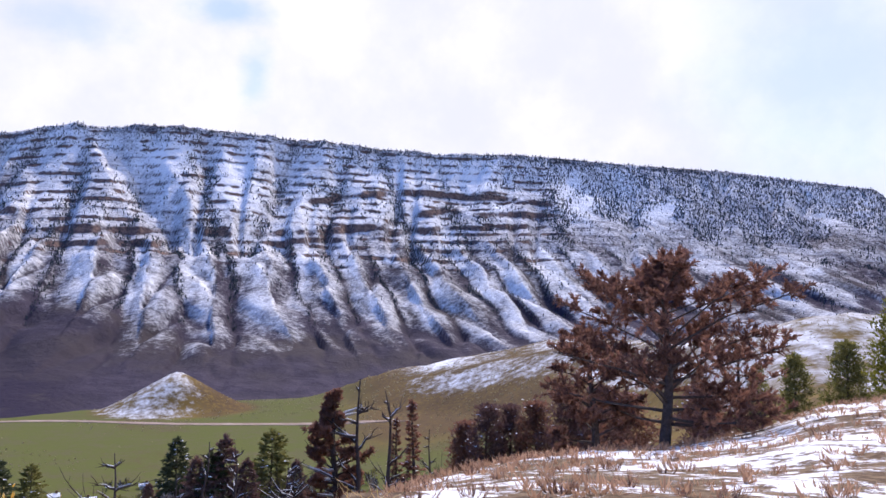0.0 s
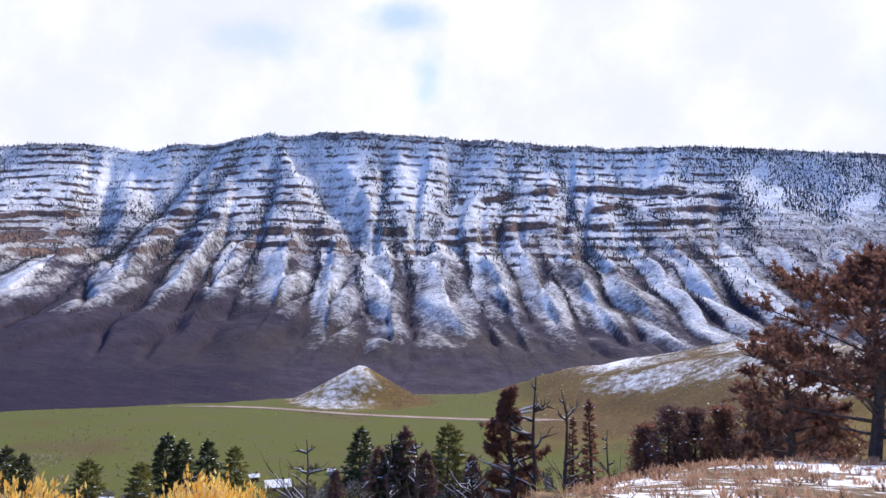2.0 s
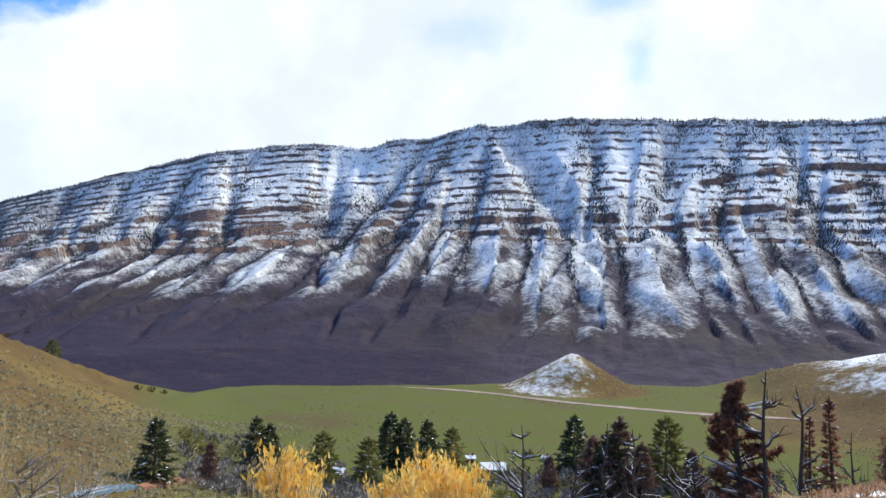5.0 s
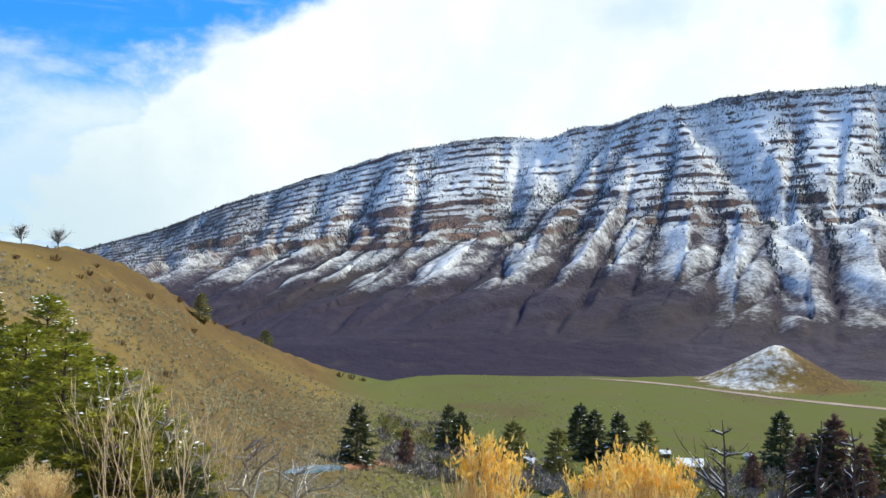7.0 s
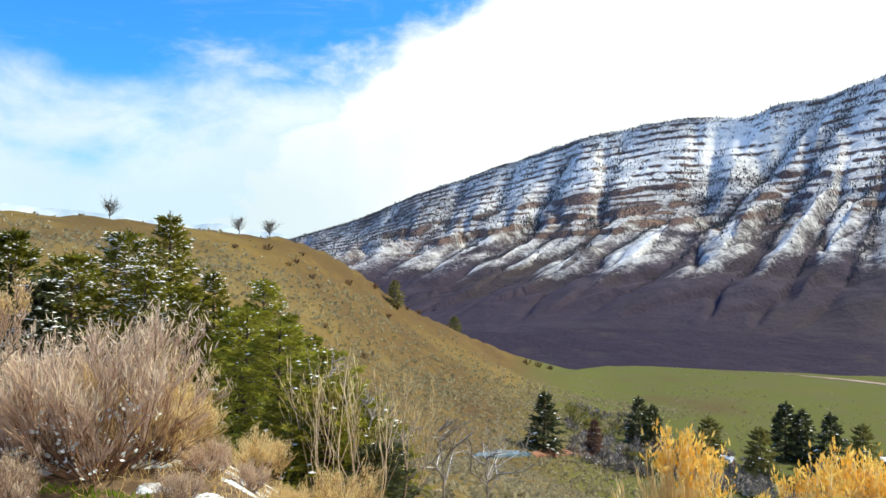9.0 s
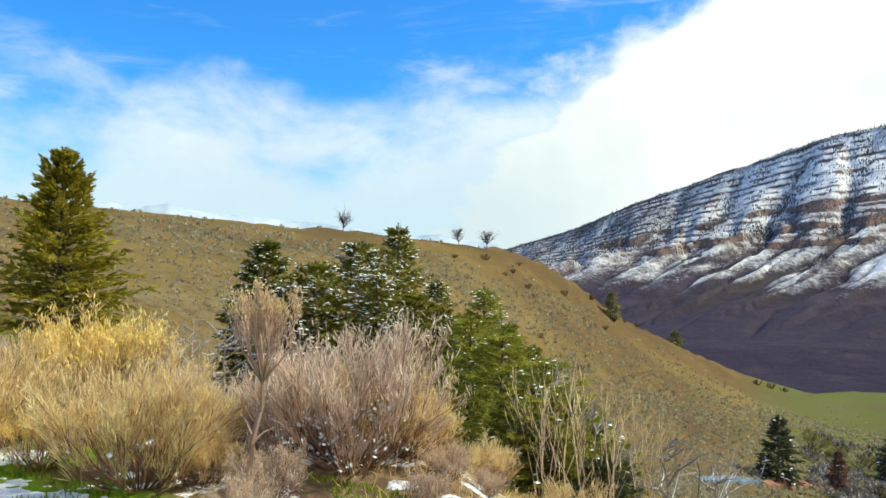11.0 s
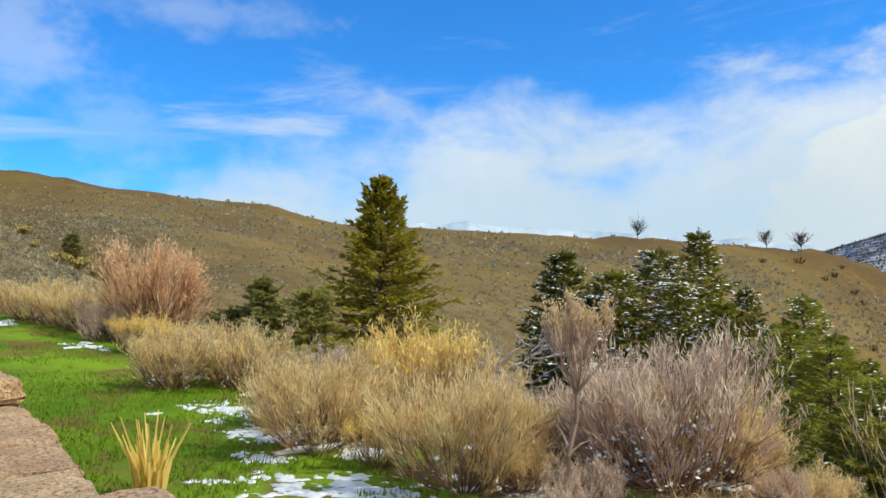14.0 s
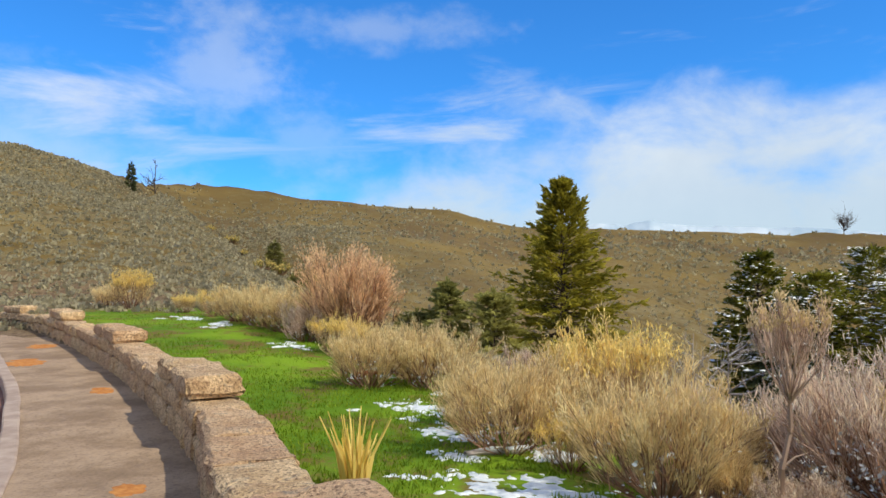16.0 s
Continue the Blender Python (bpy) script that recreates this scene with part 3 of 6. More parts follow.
def slope(az, q):
    """Height of the mountain at a bearing and a fraction of the way from foot to rim, with masks."""
    az, q = np.broadcast_arrays(az, q)
    r0, r1 = np.interp(az, FAR_AZ, BASE_R), np.interp(az, FAR_AZ, RIM_R)
    r = r0 + (r1 - r0) * q
    rim = 1.5 + r1 * np.tan(np.radians(np.interp(az, RIM_AZ, RIM_EL) + 0.08))
    a = np.radians(az)
    x, y = -r * np.sin(a), r * np.cos(a)
    right = ss(-az, 6.5, 10)
    left = ss(az, 20, 32)
    # an even apron, then cones of scree, cliffs and stepped beds up to the rim
    z = -88 + (rim + 88) * (0.28 * q + 0.72 * np.clip(q, 0, 2) ** 2.25)
    mark = np.array(GULLY_AZ)
    rm = np.interp(mark, FAR_AZ, BASE_R) * 0.48 + np.interp(mark, FAR_AZ, RIM_R) * 0.52
    marks = np.sort(rm * np.sin(np.radians(mark - FACE_AZ)))
    s = r * np.sin(np.radians(az - FACE_AZ))
    s = s + fbm(x * 0.004, y * 0.004, 70, 3) * 46 + fbm(x * 0.014, y * 0.014, 71, 3) * 14
    k = np.clip(np.searchsorted(marks, s), 1, len(marks) - 1)
    lo, hi = marks[k - 1], marks[k]
    t = np.clip((s - lo) / (hi - lo), 0, 1)
    apex = 0.5 + 0.24 * (hash2(k, k * 0 + 5, 13) - 0.5)
    g = np.where(t < apex, 1 - t / apex, (t - apex) / (1 - apex))                # 1 in a gully, 0 on a spur's crest
    width = np.clip((hi - lo) / 100.0, 0.4, 1.7)
    tall = 0.55 + 0.75 * hash2(k, k * 0 + 3, 9)
    foot = 0.02 + 0.12 * hash2(k, k * 0 + 8, 23) + 0.08 * left
    spread = 0.30 + 0.70 * (1 - ss(q, 0.34, 0.66))
    body = np.clip((q - foot) / 0.36, 0, 1) * (1 - ss(q, 0.60, 0.70))
    cone = np.clip(1 - g / spread, 0, 1)
    cone = cone * (1 - 0.25 * cone)
    down = r * np.cos(np.radians(az - FACE_AZ))
    rill = 1 - np.abs(2 * vnoise(s / 40.0 + fbm(x * 0.01, y * 0.01, 77, 3) * 1.4, down / 230.0, 78) - 1)
    z = z + (21 + 9 * ss(az, 12, 24)) * (1 - 0.55 * right) * width * tall * body * cone - 8 * body * ss(rill, 0.35, 1.0) * (0.5 + 0.5 * g)
    # side ridges branch off the cones lower down
    branch = 1 - np.abs(2 * vnoise((s + down * 0.32 * np.where(t < apex, 1, -1)) / 52.0, down / 310.0, 75) - 1)
    z = z - 12 * ss(branch, 0.5, 1.0) * ss(q, 0.12, 0.30) * (1 - ss(q, 0.44, 0.60))
    z = z + fbm(x * 0.010, y * 0.010, 73, 4) * (7 + 8 * ss(q, 0.15, 0.4)) * (1 - ss(q, 0.93, 1.0))
    # clefts in the upper beds
    up = np.clip((q - 0.60) / 0.40, 0, 1.2)
    wander = fbm(x * 0.006, y * 0.006, 84, 3) * 1.1
    cleft, trees = np.zeros_like(z), np.zeros_like(z)
    for a0, a1, depth, thick in CLEFTS:
        d = np.abs(az + wander - (a0 + (a1 - a0) * up)) * np.radians(1) * r
        on = ss(q, 0.55, 0.64) * (1 - 0.7 * ss(q, 0.94, 1.0))
        cleft = np.maximum(cleft, on * 1.3 * depth * np.clip(1 - d / (26 + 1.6 * depth), 0, 1))
        trees = np.maximum(trees, on * thick * np.exp(-((d + fbm(x * 0.02, y * 0.02, 85, 3) * 26) / 11.0) ** 2))
    z = z - cleft
    rib = 1 - np.abs(2 * vnoise(az * 0.62 + wander * 0.8 + up * 0.5, up * 0.8, 86) - 1)
    z = z - 16 * ss(rib, 0.45, 1.0) * ss(q, 0.56, 0.66) * (1 - ss(q, 0.92, 1.0)) + fbm(x * 0.03, y * 0.03, 74, 3) * 5 * ss(q, 0.3, 0.6) * (1 - ss(q, 0.95, 1.0))
    # thin rock bands: each bed ends in a low cliff
    size = np.clip((rim + 60) / 490.0, 0.25, 1.2)
    bed = (z - 20) / size / 23.0 + fbm(x * 0.0035, y * 0.0035, 79, 3) * 0.8 + fbm(x * 0.018, y * 0.018, 80, 2) * 0.22
    n_bed = np.floor(bed)
    fr = bed - n_bed
    broken = ss(fbm(az * 1.2 + n_bed * 7.3, n_bed * 3.1 + q * 0, 83, 4), -0.10, 0.10)
    zone = ss(q, 0.53, 0.60) * (1 - 0.85 * right) * (0.12 + 0.95 * broken) * (1 - 0.6 * ss(cleft, 8, 22))
    step = np.where(fr < 0.86, fr * 0.66 / 0.86, 0.66 + (fr - 0.86) * 0.34 / 0.14)
    z = z + zone * (step - fr) * 23.0 * size
    cliff = np.clip(zone, 0, 1) * ss(fr, 0.84, 0.88) * (1 - ss(fr, 0.97, 1.0))
    # three bolder brown cliffs, the highest of them climbing to the right
    el = np.degrees(np.arctan2(z - 1.5, r))
    for marks_az, marks_el, firm, thick in (([-9, -4, 2, 8, 13.4, 15], [8.1, 8.9, 9.3, 8.8, 8.1, 7.6], 1.0, 0.19), ([-9, 0, 5, 14, 26, 31, 40, 52, 62], [7.3, 7.9, 6.7, 5.9, 5.8, 5.5, 5.0, 3.6, 1.6], 0.95, 0.22), ([-9, 6, 16, 26, 38, 52], [6.9, 6.1, 5.1, 4.9, 4.0, 2.6], 0.8, 0.15), ([30, 40, 52, 62], [6.9, 6.6, 5.0, 2.6], 0.9, 0.18)):
        off = el - np.interp(az, marks_az, marks_el, left=99, right=99) - fbm(x * 0.008, y * 0.008, 97, 3) * 0.7
        w = firm * (1 - right) * ss(fbm(az * 0.55 + firm * 9, az * 0 + thick * 40, 95, 4), -0.15, 0.06) * (1 - 0.75 * ss(cleft, 6, 18))
        z = z + w * 8.0 * (ss(off, -thick * 0.6, thick * 0.6) - 0.5) * np.exp(-(off / (thick * 5)) ** 2)
        cliff = np.maximum(cliff, w * np.exp(-(off / (thick * 0.62)) ** 2))
    z = np.where(q > 1, rim - np.clip(q - 1, 0, 1) * 160, z)
    # old snow lies on the beds, thins out over the cones and is gone from the foot
    el = np.degrees(np.arctan2(z - 1.5, r))
    line = fbm(x * 0.006, y * 0.006, 89, 4) * 2.4
    low_dust = ss(el + line, -7.5, -0.5) * (1 - left)
    snow = -0.46 + 0.64 * low_dust + (0.38 + 0.62 * left) * ss(el + line * 0.6 + 1.8 * cone * body + 0.06 * np.clip(az - 30, 0, 20), -3.4 + 2.6 * left, 2.4 + 0.6 * left) + 0.22 * ss(el, 4.5, 8.5)
    snow = snow - 0.05 + 0.16 * cone * body - 0.24 * ss(g, 0.72, 1.0) * body + 0.20 * np.where(t < apex, -0.5, 0.6) * body
    snow = snow - 0.25 * ss(rill, 0.7, 0.95) * ss(q, 0.2, 0.4) * (1 - ss(q, 0.55, 0.65)) - 0.22 * ss(branch, 0.82, 0.97) * ss(q, 0.06, 0.2) * (1 - ss(q, 0.5, 0.6))
    snow = snow + fbm(x * 0.009, y * 0.009, 91, 4) * 0.50 + fbm(s / 15.0, down / 120.0, 92, 3) * 0.42 * (1 - ss(q, 0.5, 0.65)) - 1.0 * cliff
    snow = snow - 0.22 * trees - 0.08 * ss(az, 52, 64) - 0.10 * right * ss(-el, -9, -4) - 0.25 * ss(q, 0.975, 0.99)
    bowl = np.zeros_like(z)
    for a0, e0, wa, we in ((-2.6, 10.9, 1.5, 0.9), (-9.8, 9.6, 0.8, 1.2), (-10.6, 8.4, 1.1, 0.8), (20.6, 11.4, 1.6, 1.4), (36.2, 10.0, 1.6, 1.2), (15.8, 10.3, 1.0, 1.8), (-16.5, 7.6, 1.2, 0.7)):
        bowl = np.maximum(bowl, np.exp(-((az - a0 + (el - e0) * 0.3) / wa) ** 2 - ((el - e0) / we) ** 2))
    snow = snow + 0.45 * bowl
    damp = ss(g, 0.90, 1.0) * ss(q, 0.05, 0.15) * (1 - ss(q, 0.42, 0.55))
    # besides gully growth, this mask paints cloud shade onto the left foot
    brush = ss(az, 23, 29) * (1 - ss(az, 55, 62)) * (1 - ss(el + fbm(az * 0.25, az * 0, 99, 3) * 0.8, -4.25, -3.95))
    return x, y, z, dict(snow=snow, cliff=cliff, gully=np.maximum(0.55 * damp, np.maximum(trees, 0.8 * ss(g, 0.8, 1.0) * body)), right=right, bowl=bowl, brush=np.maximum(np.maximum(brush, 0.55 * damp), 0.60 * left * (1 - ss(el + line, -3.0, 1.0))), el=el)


def build_mountain():
    az = np.concatenate([np.arange(-36, -31, 0.5), np.arange(-31, 72, 0.18), np.arange(72, 80, 0.5)])
    q = np.concatenate([np.linspace(-0.08, 0.3, 70), np.linspace(0.303, 1.0, 285), [1.02, 1.1, 1.3, 1.7]])
    A, Q = np.meshgrid(az, q)
    x, y, z, m = slope(A, Q)
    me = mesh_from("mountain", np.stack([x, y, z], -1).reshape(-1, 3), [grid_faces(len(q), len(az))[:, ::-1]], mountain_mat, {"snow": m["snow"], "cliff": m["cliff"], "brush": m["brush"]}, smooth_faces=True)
    tagged(new("mountain", me), "long flat-topped mountain with banded cliffs dusted with snow", "mountain", kind="structure")


build_mountain()


def build_mountain_trees():
    rng = np.random.default_rng(5)
    n = 165000
    az = rng.uniform(-33, 73, n)
    q = 1 - np.abs(rng.uniform(0, 0.78, n))
    x, y, z, m = slope(az, q)
    patchy = fbm(x * 0.012, y * 0.012, 101, 4)
    specks = fbm(x * 0.03, y * 0.03, 105, 2)
    p = 0.05 * ss(q, 0.38, 0.55) + 2.2 * m["gully"] * ss(specks, -0.26, -0.02) * ss(q, 0.30, 0.50) + 0.16 * ss(q, 0.60, 0.75) * ss(specks, -0.05, 0.15) + 0.6 * ss(patchy, 0.10, 0.22) * ss(q, 0.58, 0.72)
    p = p + m["right"] * ss(q + patchy * 0.5, 0.76, 0.84) * 2.6 + m["right"] * 0.06 * ss(specks, -0.05, 0.15) + ss(-az, -9, 4) * ss(q + patchy * 0.35, 0.92, 0.99) * 0.45 + 0.6 * ss(az, 50, 60) * ss(q, 0.6, 0.8) * ss(specks, -0.2, 0.1)
    p = p + 0.5 * ss(q, 0.975, 0.99) + 0.25 * m["cliff"]
    p = p * (1 - 0.95 * ss(m["bowl"], 0.3, 0.7))
    keep = rng.uniform(0, 1, n) < p * 0.8
    extra = rng.uniform(-33, 73, 4200)
    xe, ye, ze, _ = slope(extra, rng.uniform(0.950, 0.998, 4200))
    x, y, z = np.concatenate([x[keep], xe]), np.concatenate([y[keep], ye]), np.concatenate([z[keep], ze])
    n = len(x)
    far = np.hypot(x, y) / 1800
    h = rng.uniform(3.0, 8.5, n) * (0.6 + 0.4 * far)
    h[-4200:] *= rng.uniform(0.6, 1.0, 4200)
    w = h * rng.uniform(0.17, 0.27, n)
    sides = 3
    ang = np.arange(sides) / sides * 2 * np.pi
    c = np.stack([x, y, z - 1.0], -1)
    heap = Heap()
    for lo, hi, k in ((0.05, 0.68, 1.0), (0.42, 1.0, 0.66)):
        jag = rng.uniform(0.65, 1.25, (n, sides))
        a = ang[None] + rng.uniform(0, 6, (n, 1))
        ring = c[:, None] + np.stack([np.cos(a) * jag * w[:, None] * k, np.sin(a) * jag * w[:, None] * k, np.broadcast_to((h * lo)[:, None], (n, sides)) + jag], -1)
        tip = c + np.stack([rng.normal(0, 0.3, n), rng.normal(0, 0.3, n), h * hi], -1)
        v = np.concatenate([ring, tip[:, None]], 1)
        i = np.arange(n)[:, None, None] * (sides + 1)
        tri = np.stack([np.arange(sides), (np.arange(sides) + 1) % sides, np.full(sides, sides)], -1)[None]
        heap.add(v.reshape(-1, 3), (i + tri).reshape(-1, 3))
    tagged(new("mountain_conifers", heap.mesh("mountain_conifers", far_tree)), "dark conifers scattered on the snowy mountain face", "trees", kind="stuff")


build_mountain_trees()


def build_far_range():
    # pale blue snow tones: the haze of distance is put into this colour
    m = plain("far_snow_and_haze", (0.30, 0.41, 0.54), (0.54, 0.62, 0.72), 0.004, 0.95, islands=0.0)
    az = np.arange(62, 118, 0.15)
    q = np.linspace(0, 1, 26)
    A, Q = np.meshgrid(az, q)
    el = np.interp(A, [62, 68, 72, 80, 86, 90, 94, 97, 100, 106, 118], [1.4, 2.45, 3.2, 3.85, 4.35, 4.6, 5.0, 4.9, 4.65, 4.4, 3.4])
    top = 4750 * np.tan(np.radians(el)) + fbm(A * 0.5, A * 0, 111, 4) * 40
    R = 4200 + 550 * Q
    z = -100 + (top + 100) * Q + fbm(A * 1.2, Q * 5, 113, 4) * 60 * np.sin(np.pi * Q)
    a = np.radians(A)
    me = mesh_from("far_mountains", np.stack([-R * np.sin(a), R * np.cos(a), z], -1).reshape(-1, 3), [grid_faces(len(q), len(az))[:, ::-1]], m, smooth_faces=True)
    tagged(new("far_mountains", me), "distant snow-covered mountain range painted with pale blue haze", "mountains", kind="structure")


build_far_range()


# ---- guard wall, path, kerb and road ----
def stone_material():
    m, n, bsdf = material("rough_buff_stone", 0.95, 0.15)
    pos = n.add("ShaderNodeTexCoord").outputs["Object"]
    tone = n.add("ShaderNodeObjectInfo").outputs["Random"]
    a, b = n.noise(pos, 5.0, 6.0, 0.65), n.noise(pos, 42.0, 5.0, 0.7)
    base = n.mix(n.smooth(a, 0.35, 0.65), (0.54, 0.365, 0.20), (0.82, 0.62, 0.38))
    base = n.mix(n.math("MULTIPLY", tone, 0.45), base, (0.52, 0.29, 0.19))
    base = n.mix(n.math("MULTIPLY", n.smooth(b, 0.48, 0.62), 0.85), base, (0.17, 0.100, 0.065))
    base = n.mix(n.math("MULTIPLY", n.smooth(n.noise(pos, 9.0, 4.0, 0.6, 0.8), 0.58, 0.7), 0.6), base, (0.22, 0.215, 0.185))
    n.tree.links.new(base, bsdf.inputs["Base Color"])
    bump(n, bsdf, n.math("ADD", b, n.math("MULTIPLY", a, 2.0)), 1.0, 0.035)
    return m


def asphalt_material():
    m, n, bsdf = material("gritty_path", 0.95, 0.2)
    pos = n.add("ShaderNodeTexCoord").outputs["Object"]
    a, b = n.noise(pos, 1.2, 6.0, 0.65), n.noise(pos, 30.0, 5.0, 0.75)
    base = n.mix(n.smooth(a, 0.35, 0.65), (0.24, 0.165, 0.108), (0.40, 0.29, 0.20))
    base = n.mix(n.math("MULTIPLY", n.smooth(b, 0.45, 0.7), 0.6), base, (0.11, 0.080, 0.060))
    base = n.mix(n.math("MULTIPLY", n.smooth(n.noise(pos, 4.5, 6.0, 0.7), 0.52, 0.66), 0.28), base, (0.15, 0.105, 0.075))
    n.tree.links.new(base, bsdf.inputs["Base Color"])
    bump(n, bsdf, b, 0.7, 0.012)
    return m


stone_mat, path_mat = stone_material(), asphalt_material()
kerb_mat = plain("pale_concrete", (0.30, 0.225, 0.185), (0.43, 0.34, 0.28), 4.0, 0.9, 0.004, islands=0.0)
road_mat = plain("reddish_road", (0.17, 0.085, 0.065), (0.25, 0.14, 0.11), 2.0, 0.9, 0.006, islands=0.0)
mortar_mat = plain("dark_mortar", (0.09, 0.07, 0.058), (0.17, 0.13, 0.11), 8.0, 0.95, 0.01, islands=0.0)
rust_mat = plain("rusty_orange_stain", (0.36, 0.13, 0.035), (0.52, 0.24, 0.07), 14.0, 0.95, 0.004, islands=0.0)


def run_at(s, out):
    """A point by run length along the wall and distance outside its inner face, with the ground's height there."""
    s, out = np.broadcast_arrays(np.asarray(s, float), np.asarray(out, float))
    p = np.stack([np.interp(s, RUN_S, RUN[:, k]) for k in (0, 1)], -1)
    o = np.stack([np.interp(s, RUN_S, RUN_OUT[:, k]) for k in (0, 1)], -1)
    q = p + o * out[..., None]
    return np.concatenate([q, rise(np.linalg.norm(q, axis=-1))[..., None] * ss(s, 8, 11)[..., None]], -1)


def strip(name, s0, s1, profile, mat, label, category):
    """A strip that follows the wall: profile of (distance outside, height)."""
    s = np.arange(s0, s1, 0.25)
    rows = []
    for out, h in profile:
        p = run_at(s, np.full_like(s, out) + fbm(s * 0.8, out * 3.0, 131, 2) * 0.04)
        p[:, 2] += h
        rows.append(p)
    v = np.stack(rows, 0)
    f = grid_faces(len(profile), len(s))
    me = mesh_from(name, v.reshape(-1, 3), [f], mat, smooth_faces=False)
    return tagged(new(name, me), label, category, kind="structure")


S_END = float(RUN_S[-1]) - 0.3


strip("pavement", 0.2, S_END, [(0.04, 0.004), (-0.7, 0.002), (-1.38, 0.0)], path_mat, "gritty brown path beside the stone wall", "path")
strip("kerb", 0.2, S_END, [(-1.38, -0.12), (-1.38, 0.012), (-1.40, 0.022), (-1.54, 0.020), (-1.56, 0.008), (-1.57, -0.14)], kerb_mat, "pale concrete kerb beside the path", "kerb")
strip("road", 0.2, S_END, [(-1.57, -0.125), (-4.0, -0.10), (-8.5, -0.12)], road_mat, "reddish asphalt road beside the kerb", "road")


def blotch(name, x, y, rx, ry, mat, label, category, seed, lift=0.012, thick=0.01, turn=0.0, kind="", ragged=3.6):
    """A thin ragged patch that lies on the ground and breaks up towards its edge."""
    n = int(np.clip(max(rx, ry) * 120, 20, 52))
    u, w = np.meshgrid(np.linspace(-1.5, 1.5, n), np.linspace(-1.5, 1.5, n))
    fine = 17.0 * max(1.0, 0.22 / rx)
    c, s_ = math.cos(turn), math.sin(turn)
    gx, gy = x + u * rx * c - w * ry * s_, y + u * rx * s_ + w * ry * c
    body = 0.62 * (0.9 - (u ** 2 + w ** 2)) + ragged * (0.5 * fbm(gx * 4.5, gy * 4.5, seed, 2) + 0.8 * fbm(gx * fine, gy * fine, seed + 3, 3))
    s, out = along_wall(gx, gy)
    base = sheet(gx, gy) if out.mean() > 0.3 else run_at(s, out)[..., 2]
    gz = base + np.where(body > 0, lift + thick * np.tanh(body * 3), np.maximum(lift + body * 0.10, -0.06))
    f = grid_faces(n, n)
    f = f[(body.ravel()[f] > -0.45).any(1)]
    org = np.array((x, y, float(base[n // 2, n // 2])))
    me = mesh_from(name, np.stack([gx, gy, gz], -1).reshape(-1, 3) - org, [f], mat, smooth_faces=True)
    ob = new(name, me)
    ob.location = org
    return tagged(ob, label, category, kind=kind)


for i, (x, y, rx, ry) in enumerate([(-8.92, -8.21, 0.30, 0.16), (-5.14, -4.3, 0.22, 0.13), (-13.2, -14.0, 0.5, 0.3), (-10.9, -11.9, 0.6, 0.3)]):
    blotch("rust_stain", x, y, rx, ry, rust_mat, "rusty orange stain on the brown path", "stain", 200 + i, 0.007, 0.002, 0.8, kind="stuff", ragged=0.9)


def boulder(size, rng, chamfer=0.040, rough=0.006):
    """A rough-hewn block: a chamfered, lumpy box with middle points on its faces."""
    l, w, h = size
    k = max(3, int(l / 0.14))
    seed = int(rng.integers(1, 9000))
    xs = np.concatenate([[-0.5, -0.5 + 0.6 * chamfer / l], np.linspace(-0.5, 0.5, k + 2)[1:-1], [0.5 - 0.6 * chamfer / l, 0.5]])
    ys = np.array([-0.5, -0.5 + chamfer / w, -0.17, 0.17, 0.5 - chamfer / w, 0.5])
    zs = np.array([-0.5, -0.5 + chamfer / h, 0.0, 0.5 - chamfer / h, 0.5])
    ids, verts = {}, []

    def vid(i, j, k):
        key = (i, j, k)
        if key not in ids:
            p = np.array((xs[i] * l, ys[j] * w, zs[k] * h))
            on = (i in (0, len(xs) - 1)) + (j in (0, len(ys) - 1)) + (k in (0, len(zs) - 1))
            p = p * (1 - np.array((chamfer / l, chamfer / w, chamfer / h)) * max(0, on - 1) * 0.9)
            ids[key] = len(verts)
            lump = np.array([fbm(p[0] * 4 + 31 * a + seed, (p[1] + p[2] * 1.7) * 4 + 17 * a, seed + a, 2) for a in range(3)])
            verts.append(p + rng.normal(0, rough, 3) + lump * np.array((0.015, 0.085, 0.055)))
        return ids[key]

    faces = []
    nx, ny, nz = len(xs) - 1, len(ys) - 1, len(zs) - 1
    for i in range(nx):
        for j in range(ny):
            faces.append((vid(i, j, nz), vid(i + 1, j, nz), vid(i + 1, j + 1, nz), vid(i, j + 1, nz)))
            faces.append((vid(i, j, 0), vid(i, j + 1, 0), vid(i + 1, j + 1, 0), vid(i + 1, j, 0)))
        for k in range(nz):
            faces.append((vid(i, 0, k), vid(i + 1, 0, k), vid(i + 1, 0, k + 1), vid(i, 0, k + 1)))
            faces.append((vid(i, ny, k), vid(i, ny, k + 1), vid(i + 1, ny, k + 1), vid(i + 1, ny, k)))
    for j in range(ny):
        for k in range(nz):
            faces.append((vid(0, j, k), vid(0, j, k + 1), vid(0, j + 1, k + 1), vid(0, j + 1, k)))
            faces.append((vid(nx, j, k), vid(nx, j + 1, k), vid(nx, j + 1, k + 1), vid(nx, j, k + 1)))
    return np.array(verts), np.array(faces)


